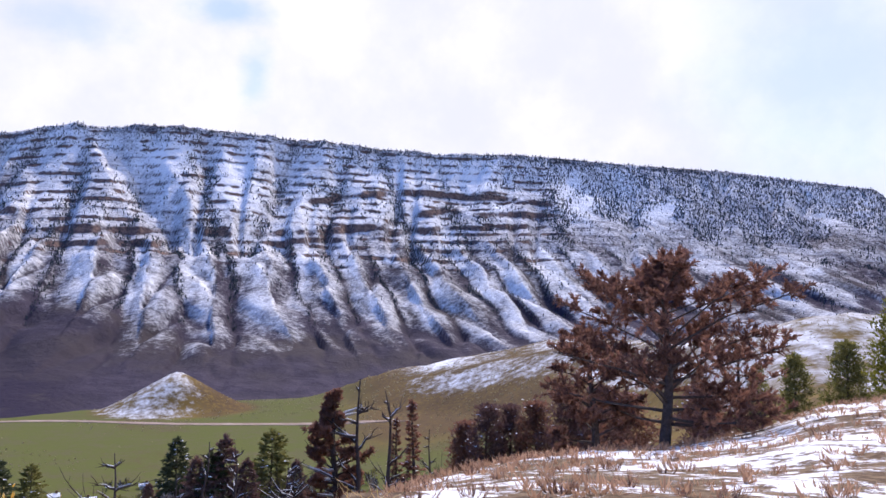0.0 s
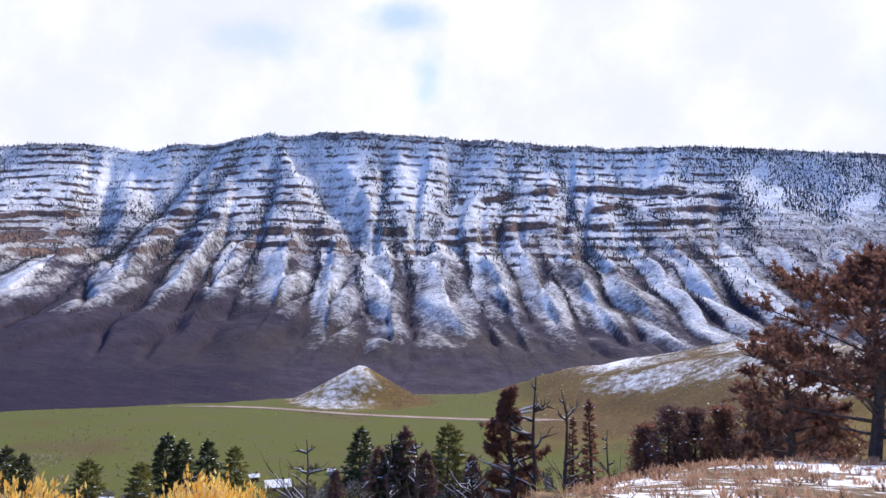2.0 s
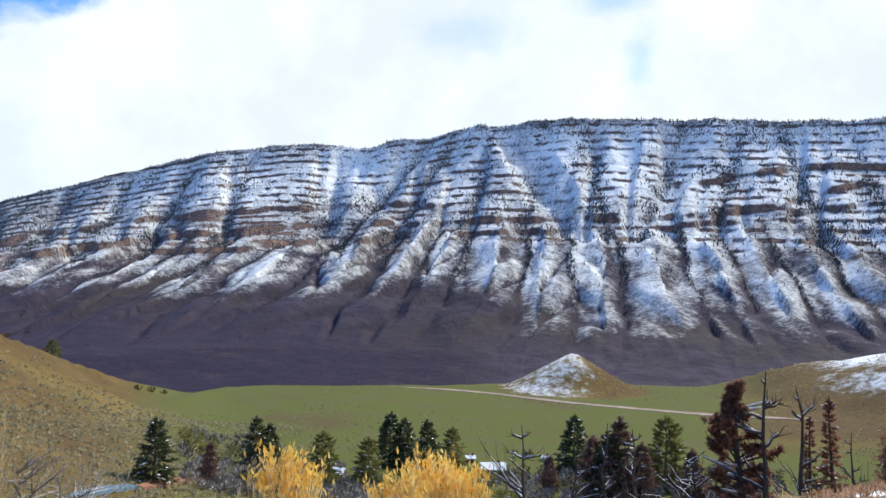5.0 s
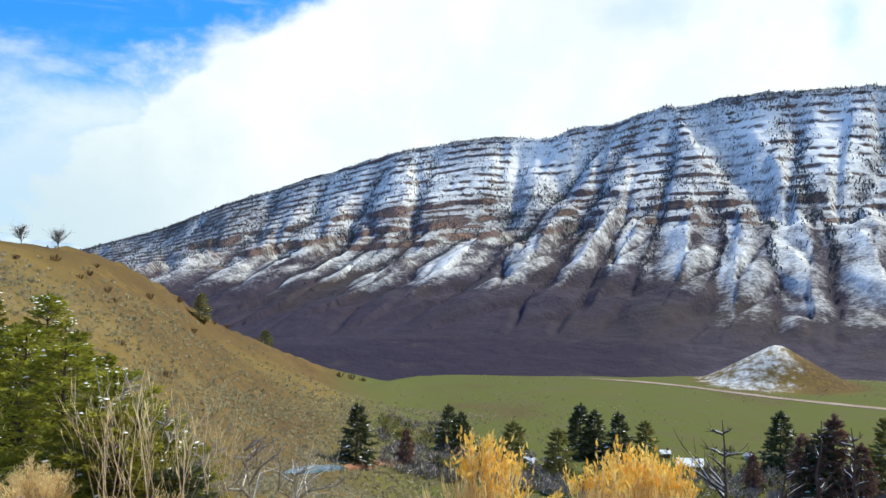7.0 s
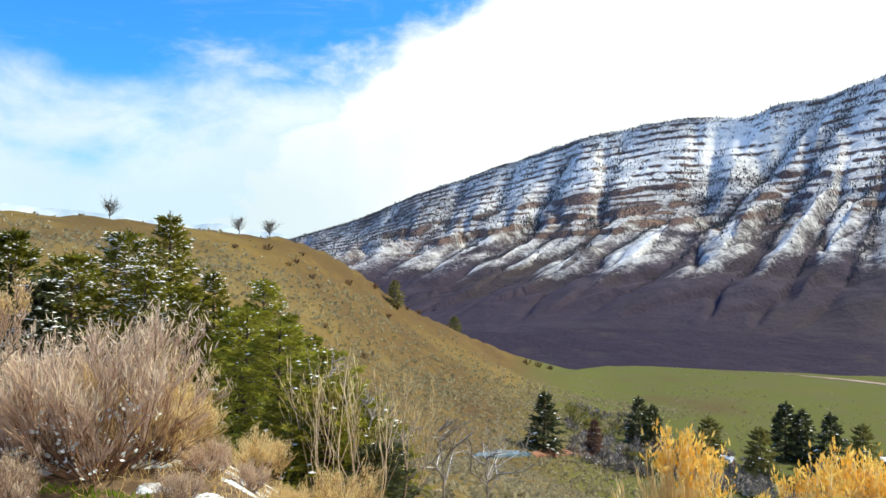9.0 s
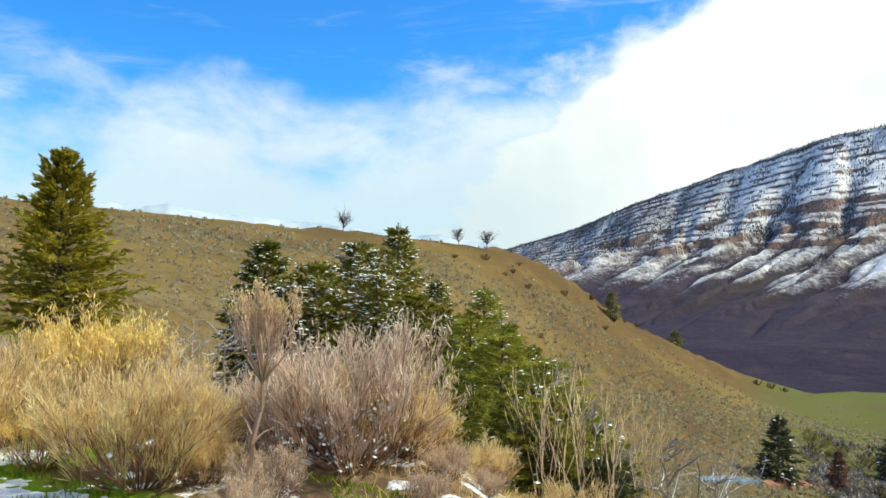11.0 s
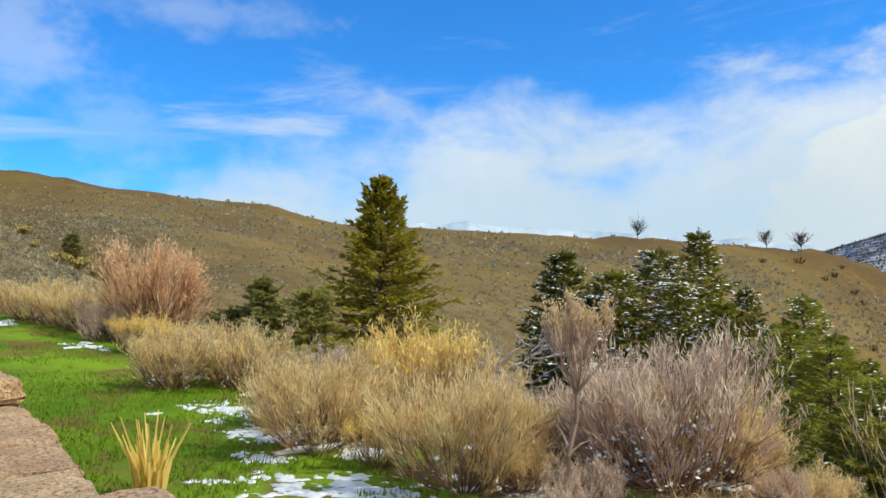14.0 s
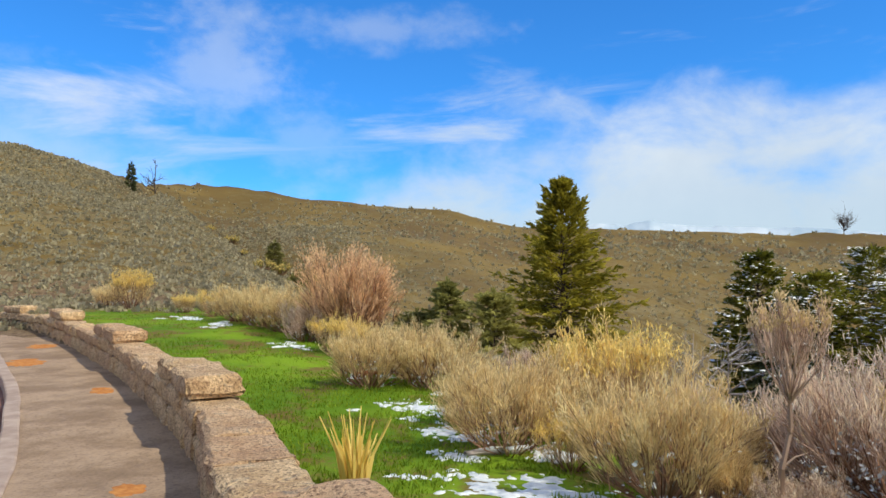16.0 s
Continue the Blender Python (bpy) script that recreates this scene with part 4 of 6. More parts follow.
def build_wall():
    rng = np.random.default_rng(11)
    wall = thing("stone_wall", (0, 0, 0), "low crenellated guard wall of rough buff stone", "wall", kind="structure")
    s = np.arange(0.3, S_END, 0.3)
    rows = []
    for out, h in ((0.05, -0.1), (0.05, 0.47), (0.43, 0.47), (0.43, -0.25)):
        p = run_at(s, np.full_like(s, out))
        p[:, 2] += h
        rows.append(p)
    part("mortar_core", mesh_from("mortar_core", np.stack(rows).reshape(-1, 3), [grid_faces(4, len(s))], mortar_mat), wall, "dark recessed mortar")

    def lay(s0, s1, z0, z1, wide, out=0.24):
        c = run_at((s0 + s1) / 2, out)
        a, b = run_at(s0, out), run_at(s1, out)
        yaw = math.atan2(b[1] - a[1], b[0] - a[0])
        tilt = math.atan2(b[2] - a[2], np.hypot(*(b - a)[:2]))
        length = float(np.linalg.norm(b - a))
        v, f = boulder((length - 0.008, wide + rng.uniform(-0.012, 0.018), z1 - z0 - 0.008), rng)
        ob = part("stone", mesh_from("stone", v, [f], stone_mat, smooth_faces=False), wall)
        ob.matrix_basis = Matrix.Translation((c[0] , c[1], c[2] + (z0 + z1) / 2)) @ Matrix.Rotation(yaw, 4, "Z") @ Matrix.Rotation(-tilt, 4, "Y") @ Matrix.Rotation(rng.normal(0, 0.006), 4, "X")

    for z0, z1, lo, hi in ((-0.06, 0.27, 0.45, 0.85), (0.27, 0.50, 0.7, 1.35)):
        at = 0.4
        while at < S_END - 1.5:
            n = at + rng.uniform(lo, hi)
            lay(at, n, z0, z1, 0.46 if z1 < 0.4 else 0.50)
            at = n
    first = float(along_wall(np.array([-6.15]), np.array([-4.3]))[0][0])
    first += 0.45
    k = -1
    while first + k * 6.15 < S_END - 3:
        m0 = first + k * 6.15
        if m0 > 0.5:
            cut = m0 + rng.uniform(0.8, 1.2)
            lay(m0, cut, 0.50, 0.715, 0.53)
            lay(cut, m0 + 1.95, 0.50, 0.705, 0.52)
        k += 1


build_wall()

# snow left lying on the grass, melting into crumbs
rng = np.random.default_rng(55)
for i, (x, y, rx, ry, turn) in enumerate([(-9.16, -3.55, 0.50, 0.24, 1.2), (-7.86, -2.63, 0.44, 0.22, 1.2), (-6.05, -1.40, 0.58, 0.34, 1.2), (-16.9, -13.0, 0.55, 0.22, 0.8), (-15.9, -11.3, 0.45, 0.2, 0.8),
                                          (-11.4, -5.0, 0.40, 0.14, 1.1), (-13.6, -7.9, 0.35, 0.18, 1.0), (-7.4, -1.6, 0.20, 0.13, 0.3), (-6.9, -2.3, 0.2, 0.1, 0.2)]):
    blotch("snow_patch", x, y, rx, ry, old_snow, "melting snow patch on green grass", "snow", 300 + i, 0.0, 0.016, turn, kind="stuff")
    for k in range(4):
        a = rng.uniform(0, 6.3)
        d = rng.uniform(0.9, 2.0)
        blotch("snow_patch", x + math.cos(a) * rx * d, y + math.sin(a) * ry * d * 1.6, rng.uniform(0.07, 0.18), rng.uniform(0.05, 0.11), old_snow, "small crumb of melting snow on grass", "snow", 340 + 10 * i + k, 0.0, 0.014, a, kind="stuff")


# ---- the valley: road and houses ----
def on_ground(az, el, r0=8.0, r1=900.0):
    """Where the line of sight at a bearing and height meets the land."""
    r = np.geomspace(r0, r1, 4000)
    d = bearing(az)
    z = land(d.x * r, d.y * r)[0]
    line = 1.5 + r * math.tan(radians(el))
    k = int(np.argmax(line < z)) if (line < z).any() else len(r) - 1
    return float(r[k])


def ribbon(name, az, mark_az, mark_el, half, lift, mat, label, category):
    """A strip over the valley floor, along the places seen at these bearings and heights."""
    az = np.linspace(*az, 120)
    el = np.interp(-az, -np.array(mark_az, float), mark_el)
    r = np.array([on_ground(a, e, 150) for a, e in zip(az[::6], el[::6])])
    r = np.interp(np.arange(120), np.arange(0, 120, 6), r)
    r = np.convolve(np.pad(r, 12, mode="edge"), np.ones(25) / 25, "valid")
    c = np.array([tuple(bearing(a).xy * q) for a, q in zip(az, r)])
    nrm = unit(c)
    taper = np.clip(np.minimum(np.arange(120), np.arange(120)[::-1]) / 14.0, 0.15, 1)
    wide = half * taper * (1 + 0.5 * fbm(az * 1.5, az * 0, 135, 3))
    rows = []
    for o, h in ((-1.12, -0.6), (-1.0, lift), (1.0, lift), (1.12, -0.6)):
        p = c + nrm * (o * wide)[:, None]
        z = np.maximum.reduce([land(p[:, 0] + dx, p[:, 1])[0] for dx in (-3, 0, 3)])
        rows.append(np.concatenate([p, (z + h)[:, None]], 1))
    tagged(new(name, mesh_from(name, np.stack(rows).reshape(-1, 3), [grid_faces(4, 120)], mat)), label, category, kind="structure")


gravel = plain("pale_gravel_road", (0.25, 0.185, 0.145), (0.36, 0.28, 0.23), 0.1, 0.95, islands=0.0)
red_earth = plain("bare_red_earth", (0.20, 0.085, 0.055), (0.34, 0.19, 0.12), 0.25, 0.95, islands=0.0)
creek_water = plain("shallow_blue_water", (0.06, 0.11, 0.17), (0.20, 0.28, 0.36), 0.35, 0.12, islands=0.0)
ribbon("valley_road", (33, 2.5), [33, 27.2, 23.4, 19.2, 10.7, 0.7, -4], [-6.85, -7.02, -7.4, -7.75, -8.05, -7.95, -7.9], 4.0, 0.25, gravel, "pale gravel road across the meadow", "road")
ribbon("creek", (56.0, 50.6), [56, 53, 50.6], [-13.75, -13.5, -13.35], 2.0, 0.15, creek_water, "shallow blue creek at the foot of the hill", "creek")
ribbon("creek_bank", (50.8, 45.6), [50.8, 48, 45.6], [-13.45, -13.2, -13.1], 3.2, 0.18, red_earth, "bare red earth beside the creek", "bank")

white_paint = plain("white_painted_boards", (0.55, 0.54, 0.52), (0.74, 0.73, 0.70), 1.0, 0.8, islands=0.0)
red_paint = plain("red_painted_boards", (0.22, 0.045, 0.035), (0.33, 0.09, 0.06), 1.0, 0.85, islands=0.0)
roof_snow = plain("snow_on_roof", (0.78, 0.82, 0.88), (0.9, 0.92, 0.95), 0.6, 0.6, islands=0.0)
dark_glass = plain("dark_window_glass", (0.02, 0.022, 0.028), (0.04, 0.045, 0.05), 1.0, 0.15, islands=0.0)
log_paint = plain("brown_log_walls", (0.10, 0.055, 0.035), (0.19, 0.11, 0.07), 1.0, 0.9, islands=0.0)


def box_mesh(name, lo, hi, mat):
    (x0, y0, z0), (x1, y1, z1) = lo, hi
    v = np.array([(x, y, z) for z in (z0, z1) for x, y in ((x0, y0), (x1, y0), (x1, y1), (x0, y1))])
    f = np.array([(0, 3, 2, 1), (4, 5, 6, 7), (0, 1, 5, 4), (1, 2, 6, 5), (2, 3, 7, 6), (3, 0, 4, 7)])
    return mesh_from(name, v, [f], mat)


def house(az, el, length, deep, tall, walls, label, turn=0.0):
    r = on_ground(az, el, 150)
    p = bearing(az) * r
    ob = thing("house", Matrix.Translation((p.x, p.y, ground_z(p.x, p.y) - 0.3)) @ Matrix.Rotation(radians(az + turn), 4, "Z"), label, "house")
    l, w = length / 2, deep / 2
    v = np.array([(-l, -w, 0), (l, -w, 0), (l, w, 0), (-l, w, 0), (-l, -w, tall), (l, -w, tall), (l, w, tall), (-l, w, tall), (-l, 0, tall + deep * 0.3), (l, 0, tall + deep * 0.3)])
    part("body", mesh_from("body", v, [np.array([(0, 1, 5, 4), (2, 3, 7, 6)]), np.array([(1, 2, 6, 9, 5), (3, 0, 4, 8, 7)])], walls), ob)
    o, t, rz = 0.45, 0.25, tall + deep * 0.3 + 0.12
    ez = tall - o * 0.6 + 0.12
    q = np.array([(-l - o, -w - o, ez), (l + o, -w - o, ez), (l + o, 0, rz), (-l - o, 0, rz), (l + o, w + o, ez), (-l - o, w + o, ez)])
    q = np.concatenate([q, q + np.array((0, 0, t))])
    f4 = np.array([(0, 3, 2, 1), (3, 5, 4, 2), (6, 7, 8, 9), (9, 8, 10, 11), (0, 1, 7, 6), (4, 5, 11, 10), (1, 2, 8, 7), (2, 4, 10, 8), (5, 3, 9, 11), (3, 0, 6, 9)])
    part("roof", mesh_from("roof", q, [f4], roof_snow), ob, "snow-covered gable roof")
    part("chimney", box_mesh("chimney", (l * 0.4, -0.3, tall + deep * 0.2), (l * 0.4 + 0.6, 0.3, rz + 1.0), log_paint), ob)
    k = max(2, int(length / 2.4))
    for i in range(k):
        x = -l + (i + 0.5) * length / k
        if i == k // 2:
            part("door", box_mesh("door", (x - 0.5, -w - 0.05, 0.3), (x + 0.5, -w + 0.05, 2.3), log_paint), ob)
        else:
            win = part("window", box_mesh("window", (x - 0.55, -w - 0.06, 1.1), (x + 0.55, -w + 0.04, 2.2), white_paint), ob)
            part("pane", box_mesh("pane", (x - 0.45, -w - 0.08, 1.2), (x + 0.45, -w - 0.05, 2.1), dark_glass), win)


house(25.2, -12.95, 8.5, 6.0, 2.4, red_paint, "low red house with a snow-covered roof", 6)
house(36.8, -13.2, 4.2, 3.6, 1.7, red_paint, "small red cabin with a snow-covered roof", -15)
house(26.9, -12.2, 3.2, 2.6, 2.0, log_paint, "brown shed with a snowy roof in the valley", 10)
house(21.3, -11.9, 3.0, 2.2, 1.6, white_paint, "small white shed beside the meadow", 0)


def fence(az0, az1, el, label):
    ob = None
    pts = []
    for a in np.linspace(az0, az1, 26):
        r = on_ground(a, el, 150)
        p = bearing(a) * r
        pts.append((p.x, p.y, ground_z(p.x, p.y)))
    ob = thing("fence", pts[0], label, "fence")
    o = Vector(pts[0])
    for a, b in zip(pts, pts[1:]):
        a, b = Vector(a) - o, Vector(b) - o
        v, f = tubes(np.array([[a - Vector((0, 0, 0.2)), a + Vector((0, 0, 1.3))]]), np.array([[0.09, 0.08]]), 5)
        part("post", mesh_from("post", v, [f], red_paint), ob)
        for h in (0.45, 0.85, 1.2):
            v, f = tubes(np.array([[a + Vector((0, 0, h)), b + Vector((0, 0, h))]]), np.array([[0.09, 0.09]]), 4)
            part("rail", mesh_from("rail", v, [f], red_paint), ob)


fence(20.5, 10.0, -12.3, "red rail fence along the meadow")


# ---- trees and shrubs ----
def conifer_meshes(seed, H, R, branches, sprays, power=0.8, low=0.12, snow=0.0, leaf=0.30, mat=None, clump=False, lean=0.0, rise_top=0.6, wild=0.0):
    """Trunk, crown and lying snow of a conifer, at the origin."""
    mat = mat or needles
    rng = np.random.default_rng(seed)
    wood = Heap()
    zt = np.linspace(0, 1, 7)
    bend = np.stack([lean * zt ** 2 * H + np.sin(zt * 3 + seed) * 0.015 * H, np.cos(zt * 2.3 + seed) * 0.012 * H, zt * H], -1)
    wood.add(*tubes(bend[None], (H * 0.020 * (1 - zt * 0.93) + 0.01)[None], 8))
    t = low + (1 - low) * (np.arange(branches) + rng.uniform(0, 1, branches)) / branches
    t = low + (t - low) * np.where(rng.uniform(0, 1, branches) < 0.5, 1.0, 0.97)
    u = (t - low) / (1 - low)
    phi = np.arange(branches) * 2.399 + rng.normal(0, 0.35, branches)
    if clump:
        reach = R * (1 - u) ** 0.55 * np.clip(0.8 + u, 0, 1) * rng.uniform(0.5, 1.1, branches)
    else:
        reach = R * ((1 - u) ** power * (0.72 + 0.5 * rng.uniform(0, 1, branches) ** 1.5) + 0.03) * np.clip(0.72 + u * 1.6, 0, 1)
    reach = reach * (1 - wild * rng.uniform(0, 1, branches) ** 1.5)
    tilt = rng.normal(0, 0.30 * wild, branches)
    climb = tilt + (-0.18 + rise_top * u + rng.normal(0, 0.10, branches)) if not clump else (0.02 + 0.45 * u + rng.normal(0, 0.16, branches))
    d = np.stack([np.cos(phi), np.sin(phi), climb], -1)
    p0 = np.stack([np.interp(t, zt, bend[:, 0]), np.interp(t, zt, bend[:, 1]), t * H], -1)
    p1 = p0 + d * reach[:, None] * 0.55
    p2 = p0 + d * reach[:, None]
    p2[:, 2] += reach * (0.10 - 0.16 * (1 - u)) + (0.12 * reach if clump else 0)
    wood.add(*tubes(np.stack([p0, p1, p2], 1), np.stack([0.010 * H * (1 - u * 0.8) * 0.6 + 0.004, 0.006 + 0 * u, 0.003 + 0 * u], 1), 3))
    b = np.repeat(np.arange(branches), sprays)
    n = len(b)
    if clump:
        s = rng.uniform(0.2, 1.05, n) ** 0.7
        spread = 0.15 * R
        pos = p0[b] + (p2 - p0)[b] * s[:, None] + rng.normal(0, 1, (n, 3)) * spread * np.array((1, 1, 0.75)) * 0.62
        way = rng.normal(0, 1, (n, 3)) + np.array((0, 0, 0.7)) + unit(pos - p0[b]) * 0.6
    else:
        s = rng.uniform(0.12, 1.0, n) ** 0.75
        pos = np.where((s < 0.55)[:, None], p0[b] + (p1 - p0)[b] * (s / 0.55)[:, None], p1[b] + (p2 - p1)[b] * ((s - 0.55) / 0.45)[:, None])
        side = np.stack([-np.sin(phi[b]), np.cos(phi[b]), np.zeros(n)], -1) * rng.choice([-1, 1], n)[:, None]
        pos = pos + side * (rng.uniform(0, 1, n) * 0.30 * reach[b] * (1.05 - s))[:, None] + rng.normal(0, 0.035, (n, 3)) * H / 8
        way = d[b] * 0.9 + side * rng.uniform(0.1, 0.95, n)[:, None] + rng.normal(0, 0.28, (n, 3)) + np.array((0, 0, -0.10))
    size = leaf * rng.uniform(0.6, 1.35, n) * (1 - 0.35 * u[b])
    pos[:, 2] = np.where(pos[:, 2] > H * 0.97, H * 0.97 - (pos[:, 2] - H * 0.97) * 0.6, pos[:, 2])
    crown = Heap().add(*kites(rng, pos, way, size, size * rng.uniform(0.10, 0.20, n)))
    top = np.array([bend[-1]]) + np.array([(0, 0, -0.05 * H)])
    crown.add(*kites(rng, np.repeat(top, 10, 0), rng.normal(0, 0.28, (10, 3)) + np.array((0, 0, 1)), np.full(10, leaf * 1.4), np.full(10, leaf * 0.16)))
    out = {"trunk": wood.mesh("trunk", bark), "crown": crown.mesh("crown", mat)}
    if snow:
        k = rng.uniform(0, 1, n) < snow * (0.3 + 0.9 * s) * 0.75 * (fbm(pos[:, 0] * 1.2, pos[:, 2] * 2 + pos[:, 1], seed, 2) > 0.0)
        ps = pos[k] + np.array((0, 0, 0.03)) + way[k] * 0.05
        dirs = unit(way[k]) * np.array((1, 1, 0.3))
        m = len(ps)
        side = unit(np.cross(dirs, np.array((0, 0, 1.0)))) * (size[k] * rng.uniform(0.22, 0.50, m))[:, None]
        ln = dirs * (size[k] * rng.uniform(0.55, 1.2, m))[:, None]
        upw = np.array((0, 0, 1.0)) * (size[k] * 0.16)[:, None]
        v = np.stack([ps, ps + ln * 0.5 + side, ps + ln, ps + ln * 0.5 - side, ps + ln * 0.5 + upw], 1).reshape(-1, 3)
        i = np.arange(m)[:, None, None] * 5
        f = (i + np.array([(0, 1, 4), (1, 2, 4), (2, 3, 4), (3, 0, 4)])[None]).reshape(-1, 3)
        out["snow"] = mesh_from("snow", v, [f], snow_mat)
    return out


def plant(name, meshes, x, y, label, category, turn=0.0, scale=1.0, group="", sink=0.1, z=None):
    z = ground_z(x, y) if z is None else z
    ob = thing(name, Matrix.Translation((x, y, z - sink)) @ Matrix.Rotation(turn, 4, "Z") @ Matrix.Scale(scale, 4), label, category, group)
    for key, me in meshes.items():
        tagged(part(key, me, ob), kind="" if key == "trunk" else "stuff")
    return ob


def at(az, r):
    p = bearing(az) * r
    return p.x, p.y


def fir(az, r, top_el, half_deg, seed, label, snow=0.0, mat=None, branches=190, sprays=46, leaf=0.30, low=0.06, power=0.8, name="fir_tree", **kw):
    """A conifer whose top and half-width are given as angles seen from the path."""
    x, y = at(az, r)
    z = ground_z(x, y)
    H = 1.5 + r * math.tan(radians(top_el)) - z + 0.1
    meshes = conifer_meshes(seed, H, r * math.tan(radians(half_deg)), branches, sprays, power, low, snow, leaf, mat, **kw)
    return plant(name, meshes, x, y, label, "tree", group="conifers")


fir(100.4, 33, 8.5, 6.6, 1, "tall bushy green fir standing alone", 0.0, needles_lone, 290, 60, 0.35, 0.03, 1.02, rise_top=1.05, wild=0.34)
fir(86.9, 38, 2.8, 4.2, 2, "dark green fir dusted with snow", 0.16, needles, 230, 60, 0.36, power=0.7)
fir(83.4, 36, 1.3, 5.0, 3, "broad green fir with snow on its boughs", 0.36, needles, 200, 50, 0.32, power=0.6)
fir(80.2, 38, 3.0, 5.4, 4, "green fir with thick snow on its boughs", 0.36, needles, 220, 55, 0.33, power=0.65)
fir(77.4, 41, 4.3, 4.8, 5, "pointed green fir touched with snow", 0.16, needles, 220, 55, 0.33)
fir(74.2, 36, 0.2, 3.4, 6, "small green fir with snow on its tips", 0.14, needles, 160, 46, 0.28)
fir(85.2, 35, -0.4, 3.4, 16, "dark fir dusted with snow among taller ones", 0.22, needles_dark, 220, 70, 0.34, power=0.6)
fir(78.9, 35, 0.6, 3.4, 17, "full green fir with snow on its boughs", 0.30, needles, 180, 50, 0.30, power=0.6)
fir(76.0, 34, -0.8, 3.2, 18, "low spreading green fir", 0.10, needles, 160, 50, 0.28, power=0.6)
fir(72.4, 33, -2.4, 3.2, 19, "young green fir with snowy tips", 0.12, needles_young, 160, 50, 0.26, power=0.6)
fir(68.6, 31, -3.0, 3.0, 20, "light green young fir on the slope", 0.08, needles_young, 150, 50, 0.25, power=0.65)
fir(69.2, 20, -3.6, 6.2, 21, "light green young fir low on the slope", 0.015, needles_young, 150, 50, 0.19, power=0.6)
fir(66.2, 17, -5.6, 5.6, 22, "light green young fir among bare stems", 0.015, needles_young, 140, 50, 0.17, power=0.6)
fir(71.8, 22, -2.6, 5.2, 23, "full green fir with snowy tips", 0.015, needles_young, 150, 50, 0.20, power=0.6)
fir(63.2, 16, -9.2, 4.6, 24, "small green fir at the slope's edge", 0.015, needles_young, 110, 45, 0.15, power=0.6)
fir(65.6, 13, -8.2, 5.2, 27, "dense green fir below the shrubs", 0.015, needles, 130, 50, 0.16, power=0.6)
fir(62.0, 12.5, -12.4, 4.4, 28, "low dark fir below the shrubs", 0.015, needles_dark, 100, 45, 0.14, power=0.6)
fir(67.6, 14, -7.4, 5.0, 29, "full green fir below the shrubs", 0.02, needles, 120, 45, 0.17, power=0.6)
fir(63.8, 14.5, -10.4, 5.0, 30, "spreading green fir below the shrubs", 0.02, needles, 120, 45, 0.16, power=0.6)
fir(64.8, 20, -7.6, 4.4, 25, "full young fir among bare stems", 0.015, needles_young, 120, 45, 0.18, power=0.6)
fir(61.2, 19, -10.8, 3.6, 26, "low young fir at the slope's edge", 0.015, needles_young, 100, 40, 0.16, power=0.6)
fir(70.5, 35, -0.3, 4.4, 7, "light green young fir flecked with snow", 0.12, needles_young, 200, 55, 0.27, power=0.7)
fir(66.8, 30, -4.6, 3.2, 8, "low green fir on the slope", 0.08, needles_young, 140, 45, 0.24)
fir(63.6, 24, -8.6, 2.4, 9, "small green fir among bare stems", 0.03, needles_young, 120, 40, 0.20)
fir(111.5, 33, -1.6, 2.0, 12, "low grey-green juniper behind the shrubs", 0.0, needles_juniper, 110, 40, 0.26, power=0.5, name="juniper")
fir(122.1, 62, 3.6, 0.75, 13, "dark juniper in the dry gully", 0.0, needles_juniper, 70, 40, 0.36, power=0.5, name="juniper")
fir(120.3, 52, 1.3, 0.8, 14, "olive juniper low in the gully", 0.0, needles_juniper, 70, 40, 0.36, power=0.5, name="juniper")
fir(132.2, 124, 9.05, 0.32, 15, "small dark conifer on the ridge", 0.0, needles_dark, 50, 30, 0.6, power=0.5)

# the broad pine on the snowy terrace and its neighbours
def pine(az, r, top_el, half_deg, seed, label, branches=150, sprays=60, leaf=0.26, low=0.2, mat=None, snow=0.0, lean=0.0, name="pine_tree", clump=True, wild=0.0, power=0.8):
    x, y = at(az, r)
    z = ground_z(x, y)
    H = 1.5 + r * math.tan(radians(top_el)) - z + 0.1
    return plant(name, conifer_meshes(seed, H, r * math.tan(radians(half_deg)), branches, sprays, power, low, snow, leaf, mat or needles_warm, clump=clump, lean=lean, wild=wild), x, y, label, "tree", group="conifers")


